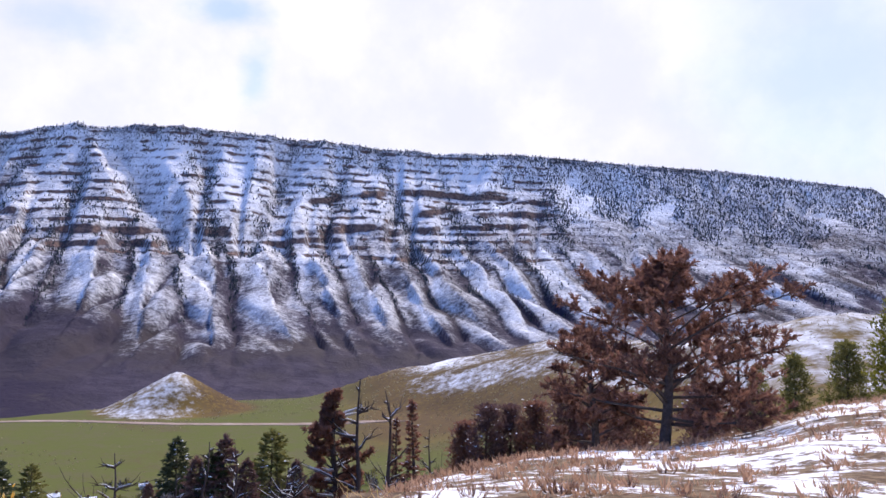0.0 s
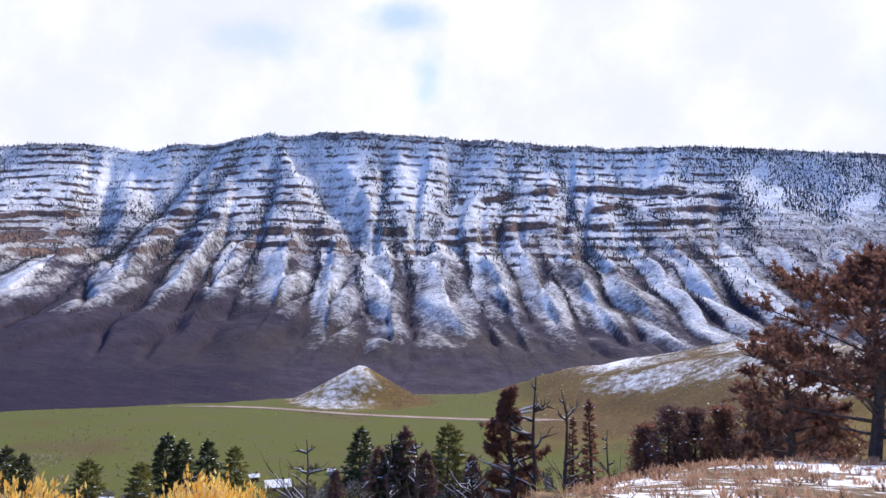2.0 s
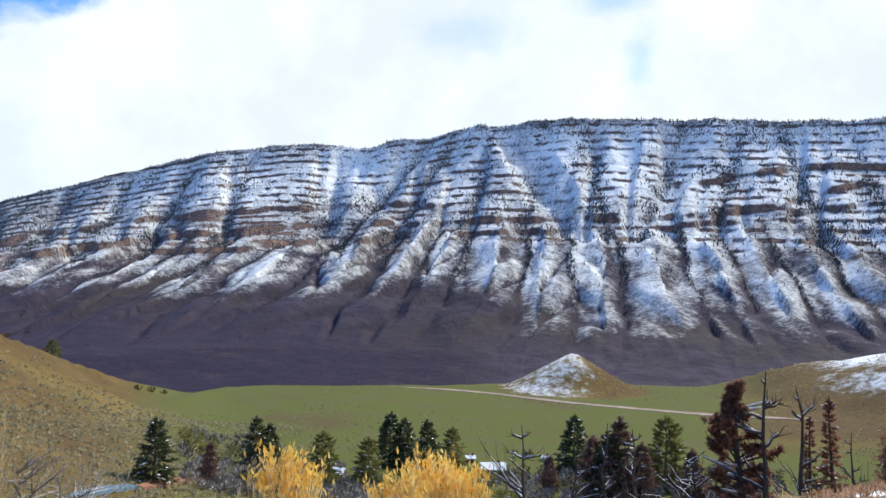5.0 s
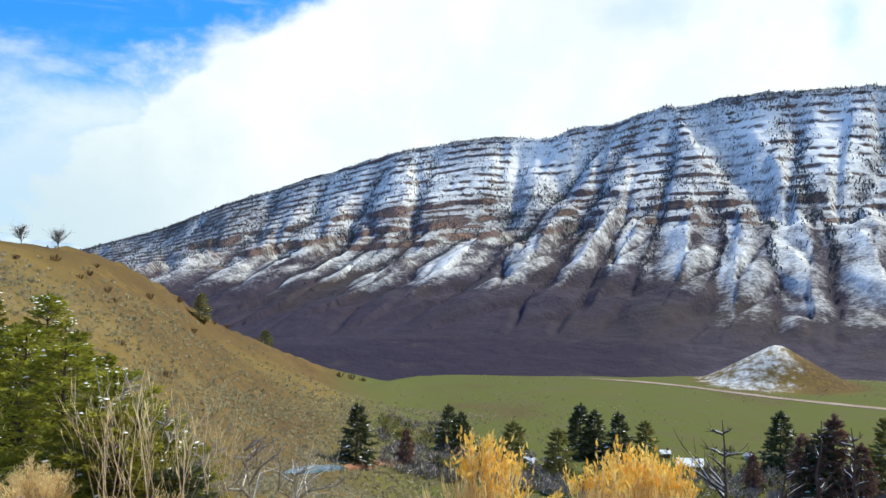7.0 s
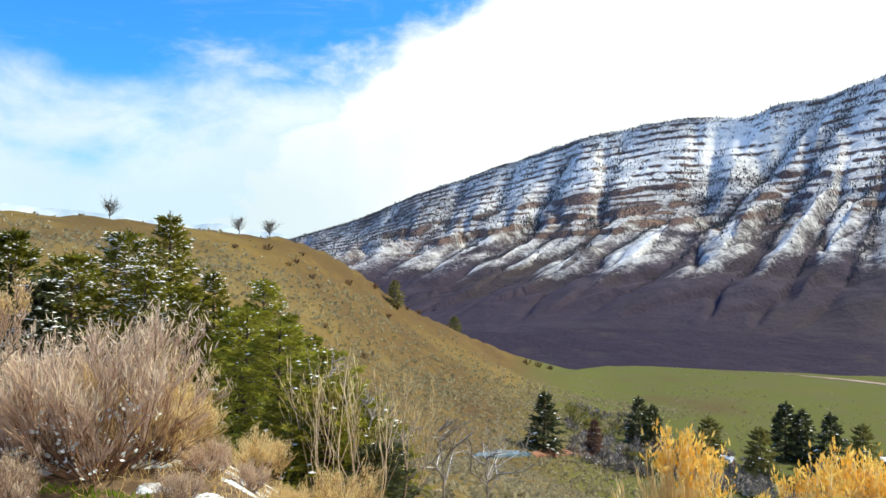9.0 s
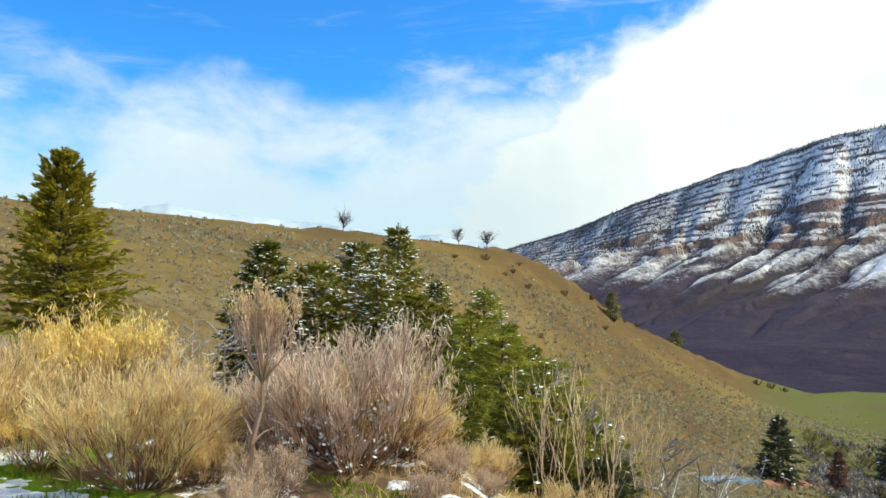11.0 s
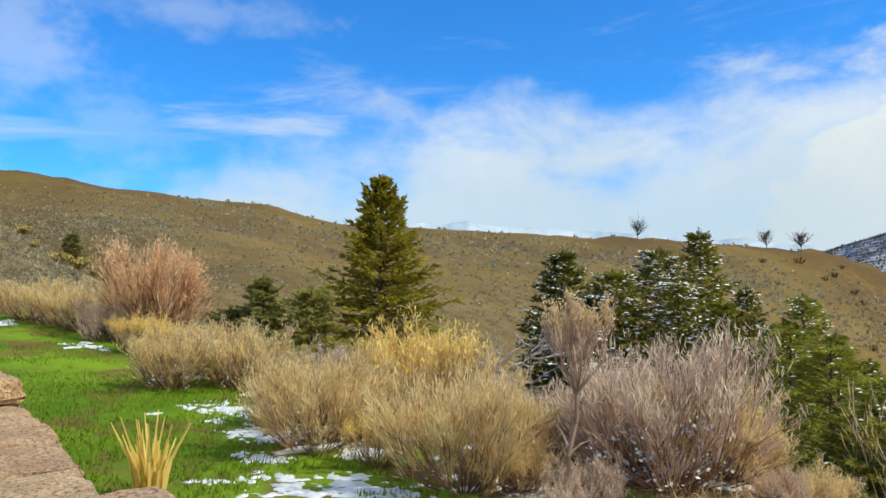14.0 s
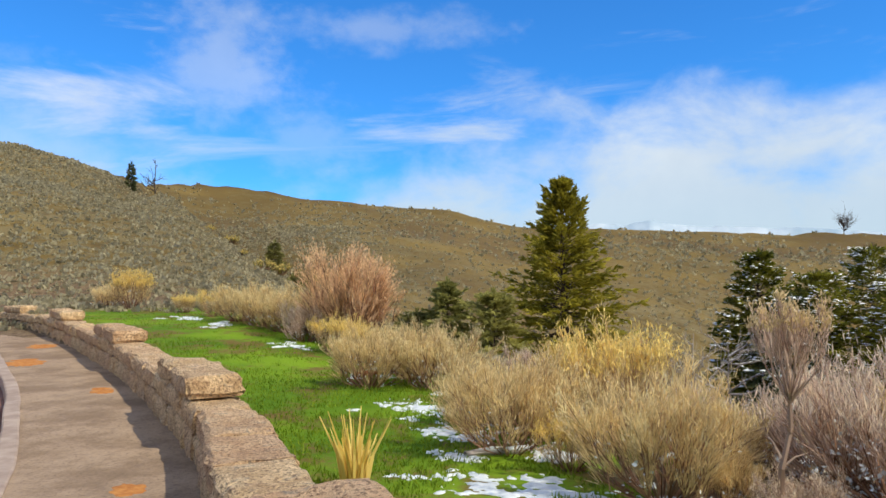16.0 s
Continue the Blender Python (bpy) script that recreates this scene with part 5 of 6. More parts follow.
def broad_pine(az, r, top_el, half_deg, seed, label, limbs=34, boughs=9, low=0.16, mat=None, lean=0.0, tuft=0.20, needles_each=34, squat=0.55, dead=0):
    """An old open-grown pine: crooked trunk, long limbs that sweep up at the ends, and brushes of needles round every bough's tip."""
    x, y = at(az, r)
    z = ground_z(x, y)
    H = 1.5 + r * math.tan(radians(top_el)) - z + 0.1
    R = r * math.tan(radians(half_deg))
    rng = np.random.default_rng(seed)
    zt = np.linspace(0, 1, 8)
    bole = np.stack([lean * H * zt + 0.02 * H * np.sin(zt * 5 + seed), 0.02 * H * np.cos(zt * 4 + seed), zt * H * 0.93], -1)
    wood = Heap().add(*tubes(bole[None], (H * 0.030 * (1 - 0.88 * zt) + 0.012)[None], 9))
    t = low + (0.97 - low) * (np.arange(limbs) + rng.uniform(0, 0.9, limbs)) / limbs
    u = (t - low) / (1 - low)
    phi = np.arange(limbs) * 2.399 + rng.normal(0, 0.4, limbs)
    reach = R * np.clip(1 - np.abs(2 * u - 0.62) ** 2.4, 0, 1) ** squat * rng.uniform(0.62, 1.08, limbs) + 0.12 * R
    p0 = np.stack([np.interp(t, zt, bole[:, k]) for k in range(3)], -1)
    d = np.stack([np.cos(phi), np.sin(phi), 0.10 + 0.75 * u + rng.normal(0, 0.12, limbs)], -1)
    p1 = p0 + d * (reach * 0.5)[:, None] + rng.normal(0, 0.03, (limbs, 3)) * R
    p2 = p1 + (d * np.array((1, 1, 0.4)) + np.array((0, 0, 0.14))) * (reach * 0.5)[:, None] + rng.normal(0, 0.03, (limbs, 3)) * R
    wood.add(*tubes(np.stack([p0, p1, p2], 1), np.stack([0.011 * H * (1 - 0.7 * u), 0.006 * H * (1 - 0.6 * u), 0.003 * H + 0 * u], 1), 5))
    b = np.repeat(np.arange(limbs), boughs)
    n = len(b)
    f = rng.uniform(0.30, 1.0, n) ** 0.8
    q0 = np.where((f < 0.5)[:, None], p0[b] + (p1 - p0)[b] * (f / 0.5)[:, None], p1[b] + (p2 - p1)[b] * ((f - 0.5) / 0.5)[:, None])
    w = unit(unit(p2 - p0)[b] * 0.6 + rng.normal(0, 0.65, (n, 3)) * np.array((1, 1, 0.7)) + np.array((0, 0, 0.40)))
    q1 = q0 + w * (R * rng.uniform(0.10, 0.24, n) * (1.1 - 0.3 * u[b]))[:, None]
    wood.add(*tubes(np.stack([q0, q1], 1), np.array([[0.012, 0.005]]) * np.ones((n, 1)) * H / 6, 3))
    c = np.repeat(np.arange(n), needles_each)
    m = len(c)
    g = rng.uniform(0.25, 1.05, m)
    pos = q0[c] + (q1 - q0)[c] * g[:, None]
    way = w[c] * 0.9 + rng.normal(0, 0.75, (m, 3)) + np.array((0, 0, 0.25))
    size = tuft * H / 6 * rng.uniform(0.6, 1.3, m)
    crown = Heap().add(*kites(rng, pos, way, size, size * rng.uniform(0.09, 0.18, m)))
    meshes = {"trunk": wood.mesh("trunk", bark), "crown": crown.mesh("crown", mat or needles_warm)}
    if dead:
        k = rng.integers(0, limbs, dead)
        e = p0[k] + np.stack([np.cos(phi[k] + 1), np.sin(phi[k] + 1), rng.uniform(-0.1, 0.5, dead)], -1) * (R * rng.uniform(0.7, 1.2, dead))[:, None]
        h = (p0[k] + e) / 2 + rng.normal(0, 0.05, (dead, 3)) * R
        meshes["bare_limbs"] = Heap().add(*tubes(np.stack([p0[k], h, e], 1), 0.008 * H * np.array([[1.0, 0.7, 0.25]]) * np.ones((dead, 1)), 5)).mesh("bare_limbs", deadwood)
        meshes["snow"] = Heap().add(*tubes(np.stack([p0[k], h, e], 1) + np.array((0, 0, 0.010 * H)), 0.006 * H * np.array([[0.6, 1.0, 0.3]]) * np.ones((dead, 1)), 5)).mesh("snow", snow_mat)
    return plant("pine_tree", meshes, x, y, label, "tree", group="conifers")


broad_pine(-16.0, 25, 4.0, 7.6, 31, "broad round-crowned pine with rusty green needles", 46, 19, 0.13, lean=0.01, needles_each=60, tuft=0.17)
broad_pine(-10.9, 27.5, -0.4, 3.6, 32, "rounded pine beside a taller one", 28, 12, 0.06, needles_each=42)
broad_pine(-21.0, 27.5, -2.0, 3.4, 33, "ragged brown-green pine behind a taller one", 28, 12, 0.06, needles_each=42)
fir(105.7, 31, -0.1, 3.8, 10, "soft olive juniper beside the tall fir", 0.0, needles_olive, 150, 60, 0.28, 0.0, 0.55, name="juniper", wild=0.4)
fir(109.2, 32, 0.7, 2.9, 11, "pointed olive juniper behind the shrubs", 0.0, needles_olive, 130, 60, 0.28, 0.0, 0.75, name="juniper", wild=0.4)
pine(-24.6, 36, -2.7, 1.5, 34, "small dark pine on the snowy terrace", 70, 45, 0.24, 0.12, needles_juniper)
pine(-27.8, 37, -1.8, 1.9, 35, "bushy dark pine above the snow", 80, 50, 0.24, 0.1, needles_juniper)
pine(-30.9, 33, 1.2, 2.3, 36, "golden green pine above the snow", 100, 60, 0.24, 0.1, needles)
pine(-22.2, 40, -3.4, 1.2, 37, "small pine at the terrace edge", 60, 40, 0.24, 0.1, needles_juniper)
for i, (az, r, el, hw) in enumerate([(-1.6, 34, -7.8, 1.1), (-3.2, 33, -6.7, 1.3), (-4.9, 34, -6.9, 1.2), (-6.8, 33, -6.3, 1.3), (-9.3, 32, -5.9, 1.6), (-11.6, 31, -5.4, 1.5), (-13.4, 33, -5.6, 1.4), (-18.6, 32, -5.0, 1.5)]):
    pine(az, r, el + 0.15 * (i % 3), hw * 1.9, 41 + i, "rusty brown juniper on the terrace edge", 90, 75, 0.22, 0.0, needles_russet if i % 3 else needles_warm, 0.02, name="juniper")
broad_pine(7.9, 42, -4.7, 2.2, 51, "ragged dark pine with bare snowy limbs", 48, 13, 0.12, lean=-0.01, needles_each=46, tuft=0.17, squat=0.9, dead=16)
fir(2.2, 44, -6.2, 0.95, 52, "narrow dark conifer on the slope", 0.02, needles_warm, 90, 40, 0.28)
fir(3.4, 46, -7.6, 0.8, 53, "small dark conifer on the slope", 0.02, needles_warm, 70, 40, 0.26)

# conifers in the valley
small_a = conifer_meshes(61, 10.0, 3.9, 100, 42, 0.75, 0.05, 0.05, 0.90, needles_dark)
small_b = conifer_meshes(62, 10.0, 4.0, 96, 40, 0.6, 0.05, 0.03, 0.90, needles_juniper)
small_c = conifer_meshes(63, 10.0, 3.2, 96, 40, 0.8, 0.05, 0.02, 0.90, needles_russet)
for az, base, top, kind, label in [
        (49.7, -13.1, -8.9, "a", "pointed dark spruce in the valley"), (46.0, -13.2, -10.7, "c", "brownish conifer in the valley"), (42.8, -12.2, -9.0, "a", "dark spruce beside the creek"),
        (41.8, -12.2, -9.5, "a", "dark spruce beside the creek"), (38.0, -13.9, -10.2, "b", "bushy olive conifer in the valley"), (34.5, -13.9, -10.6, "b", "bushy olive conifer in the valley"),
        (32.9, -12.5, -8.8, "a", "large dark spruce in the valley"), (31.9, -12.5, -9.2, "a", "dark spruce in the valley"), (30.2, -12.8, -9.3, "a", "pointed dark spruce in the valley"),
        (28.2, -12.6, -9.8, "b", "bushy olive conifer in the valley"), (19.2, -12.5, -8.7, "a", "pointed dark spruce beside the meadow"), (17.8, -14.2, -10.1, "c", "purple-brown conifer on the slope"),
        (15.9, -14.2, -8.8, "c", "purple-brown conifer on the slope"), (14.4, -14.3, -10.4, "c", "brownish conifer on the slope"), (12.7, -13.2, -8.5, "b", "olive-brown conifer on the slope"),
        (16.8, -14.2, -9.8, "a", "dark conifer on the slope"), (10.8, -14.0, -10.6, "c", "brownish conifer on the slope"), (21.0, -14.0, -11.6, "c", "brownish conifer on the slope"),
        (56.5, -3.9, -1.9, "b", "olive juniper on the hill's shoulder"), (61.0, -2.6, -0.6, "b", "olive juniper on the hill's shoulder")]:
    r = on_ground(az, base, 40)
    p = bearing(az) * r
    tall = r * (math.tan(radians(top)) - math.tan(radians(base)))
    plant("conifer", {"a": small_a, "b": small_b, "c": small_c}[kind], p.x, p.y, label, "tree", az, max(0.2, tall / 10.0), group="valley conifers")


def bare_tree(seed, H, spread, limbs=9, twigs=5, mat=None, snow=0.0, lean=0.1, bold=1.0):
    """A leafless tree: trunk, crooked limbs, twigs and, if any, snow along them."""
    rng = np.random.default_rng(seed)
    zt = np.linspace(0, 1, 6)
    trunk = np.stack([lean * H * zt ** 1.5 + rng.normal(0, 0.02, 6) * H * zt, rng.normal(0, 0.02, 6) * H * zt, zt * H], -1)
    heap = Heap().add(*tubes(trunk[None], (0.022 * H * (1 - 0.85 * zt))[None], 7))
    t = rng.uniform(0.22 - 0.08 * (limbs > 20), 0.95 - 0.15 * (limbs > 20), limbs)
    phi = rng.uniform(0, 2 * np.pi, limbs)
    p0 = np.stack([np.interp(t, zt, trunk[:, k]) for k in range(3)], -1)
    L = spread * (1.15 - t) * rng.uniform(0.6, 1.2, limbs)
    d = np.stack([np.cos(phi), np.sin(phi), rng.uniform(0.15, 0.9, limbs) + 0.6 * (limbs > 20)], -1)
    p = [p0]
    for k in range(3):
        p.append(p[-1] + (d + rng.normal(0, 0.28, (limbs, 3))) * L[:, None] / 3)
    p = np.stack(p, 1)
    heap.add(*tubes(p, bold * 0.010 * H * np.array([[1.0, 0.75, 0.5, 0.22]]) * np.ones((limbs, 1)), 5))
    b = np.repeat(np.arange(limbs), twigs)
    n = len(b)
    k = rng.integers(1, 4, n)
    q0 = p[b, k]
    q1 = q0 + (unit(p[b, 3] - p[b, 0]) + rng.normal(0, 0.6, (n, 3)) + np.array((0, 0, 0.4))) * (L[b] * rng.uniform(0.15, 0.45, n))[:, None]
    q2 = q1 + (q1 - q0) * 0.6 + rng.normal(0, 0.08, (n, 3)) * L[b][:, None]
    heap.add(*tubes(np.stack([q0, q1, q2], 1), bold * 0.0035 * H * np.array([[1.0, 0.7, 0.3]]) * np.ones((n, 1)), 4))
    out = {"trunk": heap.mesh("trunk", mat or deadwood)}
    if snow:
        up = np.array((0, 0, 0.012 * H))
        out["snow"] = Heap().add(*tubes(p + up, snow * 0.009 * H * np.array([[0.6, 1.0, 0.8, 0.3]]) * np.ones((limbs, 1)), 5)).mesh("snow", snow_mat)
    return out


for az, r, top, base, seed, spread, mat, snow, lean, label in [
        (22.8, 60, -9.3, None, 71, 3.2, darkwood, 0.5, -0.05, "bare dead tree with forked snowy limbs"),
        (6.4, 41, -4.6, None, 72, 2.2, darkwood, 0.30, 0.04, "grey dead tree with snow along its limbs"),
        (4.1, 44, -5.5, None, 73, 1.4, darkwood, 0.3, 0.02, "slim bare dead tree"),
        (1.0, 42, -8.3, None, 74, 0.8, darkwood, 0.2, 0.0, "short dead trunk with stubby limbs"),
        (57.2, 24, -11.2, None, 75, 2.0, deadwood, 0.4, -0.12, "crooked grey dead tree on the slope"),
        (54.0, 26, -12.6, None, 76, 2.4, deadwood, 0.5, 0.25, "crooked dead limbs touched with snow"),
        (17.2, 52, -8.9, None, 77, 1.6, darkwood, 0.3, 0.03, "slim bare dead tree on the slope"),
        (14.8, 50, -9.2, None, 78, 1.8, darkwood, 0.4, -0.04, "slim bare dead tree on the slope"),
        (12.0, 46, -10.5, None, 79, 2.4, darkwood, 0.5, 0.1, "tangled bare tree with snowy limbs"),
        (10.4, 44, -10.8, None, 80, 2.4, darkwood, 0.5, -0.1, "tangled bare tree with snowy limbs"),
        (19.6, 56, -11.0, None, 81, 2.2, darkwood, 0.4, 0.08, "tangled bare tree on the slope"),
        (81.4, 258, 4.7, None, 82, 3.0, darkwood, 0.0, 0.02, "bare tree standing on the hilltop"),
        (72.6, 278, 4.05, None, 83, 2.2, darkwood, 0.0, 0.05, "small bare tree on the hilltop"),
        (70.4, 282, 3.7, None, 84, 2.8, darkwood, 0.0, -0.03, "small bare tree on the hilltop"),
        (130.6, 112, 9.4, None, 85, 1.6, darkwood, 0.0, 0.3, "leaning dead tree on the ridge"),
        (89.4, 12, -3.2, None, 86, 1.2, deadwood, 0.2, 0.15, "weathered dead branch behind the shrubs"),
        (91.6, 13, -2.6, None, 87, 0.8, deadwood, 0.1, -0.02, "weathered grey stump among the shrubs"),
        (65.5, 15, -5.4, None, 88, 1.2, deadwood, 0.0, 0.05, "slender bare stems on the slope"),
        (62.6, 14, -8.2, None, 89, 1.0, deadwood, 0.0, -0.05, "slender bare stems on the slope"),
        (60.2, 13, -10.2, None, 90, 0.9, deadwood, 0.0, 0.1, "slender bare stems on the slope")]:
    x, y = at(az, r)
    H = 1.5 + r * math.tan(radians(top)) - ground_z(x, y)
    plant("dead_tree", bare_tree(seed, H, spread, 30 if r > 200 else 11, 16 if r > 200 else 6, mat, snow, lean, 1.4 if r > 100 else 1.8 if r < 30 and az < 60 else 1.0), x, y, label, "tree", group="bare trees", turn=-radians(90 - az) if lean > 0.2 else 0.0)


def shrub_meshes(seed, H, R, stems, subs, tips, mats, thick=0.0042, bunch=1.0, heads=0, head_size=0.03, stalk=0.0, snow=0.0, upright=0.30, top=0.55, slim=0.16):
    """A dry shrub: crooked dark stems fan out from the root in lobes, split, and end in brooms of pale twigs."""
    rng = np.random.default_rng(seed)
    spread = math.atan2(R, H * (0.72 if stalk == 0 else 0.9 * (1 - stalk)))
    lobes = max(4, stems // 4)
    tilt = spread * np.sqrt((np.arange(lobes) + 0.5) / lobes) * rng.uniform(0.85, 1.15, lobes)
    phi = np.arange(lobes) * 2.4 + rng.normal(0, 0.3, lobes)
    lobe = np.arange(stems) % lobes
    d = np.stack([np.cos(phi) * np.sin(tilt), np.sin(phi) * np.sin(tilt), np.cos(tilt)], -1)[lobe]
    d = unit(d + rng.normal(0, 0.09, (stems, 3)))
    tilt, phi, reach = tilt[lobe], phi[lobe], rng.uniform(0.76, 1.12, lobes)[lobe]
    body = H * (1 - stalk) * (1.0 if stalk == 0 else 0.92)
    L = body * rng.uniform(0.60, 0.86, stems) * (1 + 0.12 * np.sin(tilt)) * reach
    root = np.concatenate([d[:, :2] * ((0.30 if stalk == 0 else 0.03) * R * rng.uniform(0.2, 1.0, (stems, 1))), np.full((stems, 1), stalk * H - 0.02)], -1)
    low = unit(d * np.array((1.25, 1.25, 0.75)))
    mid = root + low * (L * 0.5)[:, None] + rng.normal(0, 0.05 * body, (stems, 3))
    end = root + d * L[:, None] + rng.normal(0, 0.05 * body, (stems, 3))
    wood = Heap().add(*tubes(np.stack([root, mid, end], 1), thick * np.array([[2.4, 1.5, 0.5]]) * np.ones((stems, 1)), 3))
    if stalk:
        bole = np.array([(-0.16, -0.10, -0.05), (-0.10, -0.02, stalk * H * 0.30), (-0.02, -0.05, stalk * H * 0.52), (-0.03, 0.02, stalk * H * 0.80), (0.0, 0.0, stalk * H * 1.1)])
        wood.add(*tubes(bole[None], np.array([[0.030, 0.024, 0.020, 0.016, 0.011]]), 6))
        snag = bole[[2, 2, 3]] + np.array([(0, 0, 0.0), (0, 0, 0.06), (0, 0, -0.05)])
        bare = snag + np.array([(0.05, 0.14, 0.10), (-0.12, -0.03, 0.12), (0.10, -0.10, 0.09)])
        wood.add(*tubes(np.stack([snag, (snag + bare) / 2 + np.array((0, 0, 0.02)), bare], 1), np.array([[0.009, 0.006, 0.002]]) * np.ones((3, 1)), 4))
    b = np.repeat(np.arange(stems), subs)
    n = len(b)
    s = rng.uniform(0.32 if stalk == 0 else 0.45, 1.0, n) ** 0.85
    p = np.where((s < 0.5)[:, None], root[b] + (mid - root)[b] * (s / 0.5)[:, None], mid[b] + (end - mid)[b] * ((s - 0.5) / 0.5)[:, None])
    w = unit(d[b] + rng.normal(0, 0.30 if stalk == 0 else 0.22, (n, 3)) + np.array((0, 0, upright)))
    ln = body * rng.uniform(0.12, 0.27, n)
    wood.add(*kites(rng, p, w, ln, np.full(n, thick * 0.9)))
    c = np.repeat(np.arange(n), tips)
    m = len(c)
    q = p[c] + w[c] * (ln[c] * rng.uniform(0.45, 1.0, m))[:, None] + rng.normal(0, 0.008 * H, (m, 3))
    v = unit(w[c] + rng.normal(0, 0.20, (m, 3)) + np.array((0, 0, 0.9 * upright)))
    tl = body * rng.uniform(0.06, 0.15, m) * bunch
    meshes = {"stem_growth": wood.mesh("stem_growth", mats[0]), "twig_growth": Heap().add(*kites(rng, q, v, tl, thick * rng.uniform(0.55, 1.1, m))).mesh("twig_growth", mats[1])}
    if snow:
        kk = (p[:, 2] < H * 0.55) & (rng.uniform(0, 1, n) < snow)
        ps = np.repeat(p[kk], 5, 0) + rng.normal(0, 0.03 * H, (int(kk.sum()) * 5, 3))
        fl = rng.uniform(0.009, 0.030, len(ps))
        meshes["snow"] = Heap().add(*kites(rng, ps, rng.normal(0, 1, (len(fl), 3)) * np.array((1, 1, 0.3)), fl * 1.5, fl * 0.6)).mesh("snow", old_snow)
    if heads:
        e = (q + v * tl[:, None])[q[:, 2] > H * (top + 0.22 * stalk)]
        e = np.repeat(e, heads, 0) + rng.normal(0, head_size * 0.3, (len(e) * heads, 3))
        hl = head_size * rng.uniform(0.5, 1.3, len(e))
        meshes["head_growth"] = Heap().add(*kites(rng, e, rng.normal(0, 0.4, e.shape) + np.array((0, 0, 1.0)), hl, hl * slim)).mesh("head_growth", mats[2])
    return meshes


rabbit = [shrub_meshes(400 + i, 1.0, 0.84, 60, 11, 10, (stem_dark, twig_tan, twig_gold), bunch=1.1, thick=0.0038, heads=1, head_size=0.075, snow=0.06, upright=0.20, top=0.42, slim=0.055) for i in range(3)]
yellow = [shrub_meshes(410 + i, 1.0, 0.62, 54, 9, 9, (stem_dark, twig_tan, head_yellow), thick=0.0036, heads=2, head_size=0.060, snow=0.04, upright=0.5, top=0.52, slim=0.10) for i in range(2)]
grey = [shrub_meshes(420 + i, 1.0, 0.86, 66, 10, 11, (stem_dark, twig_ash, twig_grey), bunch=1.10, thick=0.0036, heads=1, head_size=0.080, snow=0.22, upright=0.26, top=0.46, slim=0.05) for i in range(2)]
russet = [shrub_meshes(430 + i, 1.0, 0.40, 80, 11, 6, (stem_dark, twig_peach, twig_peach), heads=1, thick=0.0045, head_size=0.040, upright=0.12, top=0.60) for i in range(2)]
low_tuft = [shrub_meshes(440 + i, 1.0, 0.95, 18, 4, 3, (stem_dark, twig_brown), thick=0.012, bunch=1.6) for i in range(2)]
leggy = shrub_meshes(450, 1.48, 0.27, 26, 9, 9, (twig_ash, twig_ash, head_tan), thick=0.0034, heads=2, head_size=0.030, stalk=0.58, upright=0.50, top=0.70)

SHRUBS = [  # bearing, distance, height, kind
    (80.4, 6.5, 1.10, "grey"), (83.8, 6.9, 0.84, "grey"), (77.4, 6.9, 0.78, "rabbit"), (94.2, 6.2, 0.97, "rabbit"), (90.8, 7.0, 0.62, "rabbit"), (100.2, 6.9, 0.48, "yellow"), (97.2, 8.6, 1.14, "yellow"), (99.2, 9.2, 0.90, "yellow"),
    (104.4, 7.5, 0.90, "rabbit"), (102.2, 8.2, 0.84, "rabbit"), (106.6, 8.8, 0.70, "rabbit"), (111.2, 12.0, 0.86, "rabbit"), (113.2, 12.8, 0.75, "rabbit"),
    (109.8, 11.0, 0.9, "rabbit"), (117.2, 15.0, 0.75, "yellow"), (115.4, 14.4, 0.66, "yellow"), (116.2, 16.6, 2.05, "russet"), (115.0, 17.0, 1.40, "russet"), (117.5, 17.2, 1.15, "russet"), (114.6, 11.2, 0.9, "rabbit"), (119.4, 16.6, 0.75, "grey"),
    (120.8, 18.0, 1.05, "rabbit"), (122.5, 19.0, 1.08, "rabbit"), (124.2, 20.2, 0.95, "rabbit"), (119.0, 18.2, 0.9, "rabbit"), (126.0, 22.0, 0.72, "yellow"), (128.0, 24.0, 0.6, "yellow"), (131.6, 25.5, 1.2, "yellow"), (133.0, 27.0, 0.8, "rabbit"),
    (73.4, 6.6, 0.30, "grey"), (75.4, 7.2, 0.55, "rabbit"), (70.8, 6.9, 0.24, "grey"), (66.2, 5.8, 0.26, "yellow"), (68.6, 6.5, 0.26, "rabbit"), (88.4, 7.6, 0.50, "grey"), (85.6, 5.7, 0.38, "grey"), (90.3, 6.2, 0.42, "rabbit"), (87.8, 5.3, 0.28, "grey"), (75.0, 5.6, 0.22, "grey"),
    (63.0, 8.4, 0.5, "rabbit"), (65.0, 9.2, 0.7, "rabbit"), (60.6, 9.6, 0.6, "grey"), (66.4, 12.5, 2.6, "willow"), (64.4, 12.0, 2.8, "willow"), (62.2, 11.6, 2.9, "willow"), (67.6, 13.5, 2.4, "willow"), (60.4, 12.4, 2.7, "willow"),
    (80.0, 9.6, 0.5, "rabbit"), (70.6, 10.0, 0.6, "rabbit"), (92.2, 10.2, 0.5, "grey"), (103.0, 12.5, 0.6, "grey")]
willow = [shrub_meshes(460 + i, 1.0, 0.16, 5, 8, 3, (twig_grey, twig_gold), thick=0.0022, bunch=0.8) for i in range(2)]
KIND = {"willow": (willow, "slender tan bare stems of a young willow"), "rabbit": (rabbit, "dry straw-coloured rabbitbrush with pale seed heads"), "yellow": (yellow, "dry rabbitbrush topped with golden yellow heads"),
        "grey": (grey, "bare grey-brown sagebrush with dense twigs"), "russet": (russet, "tall pale orange shrub with bare twigs")}
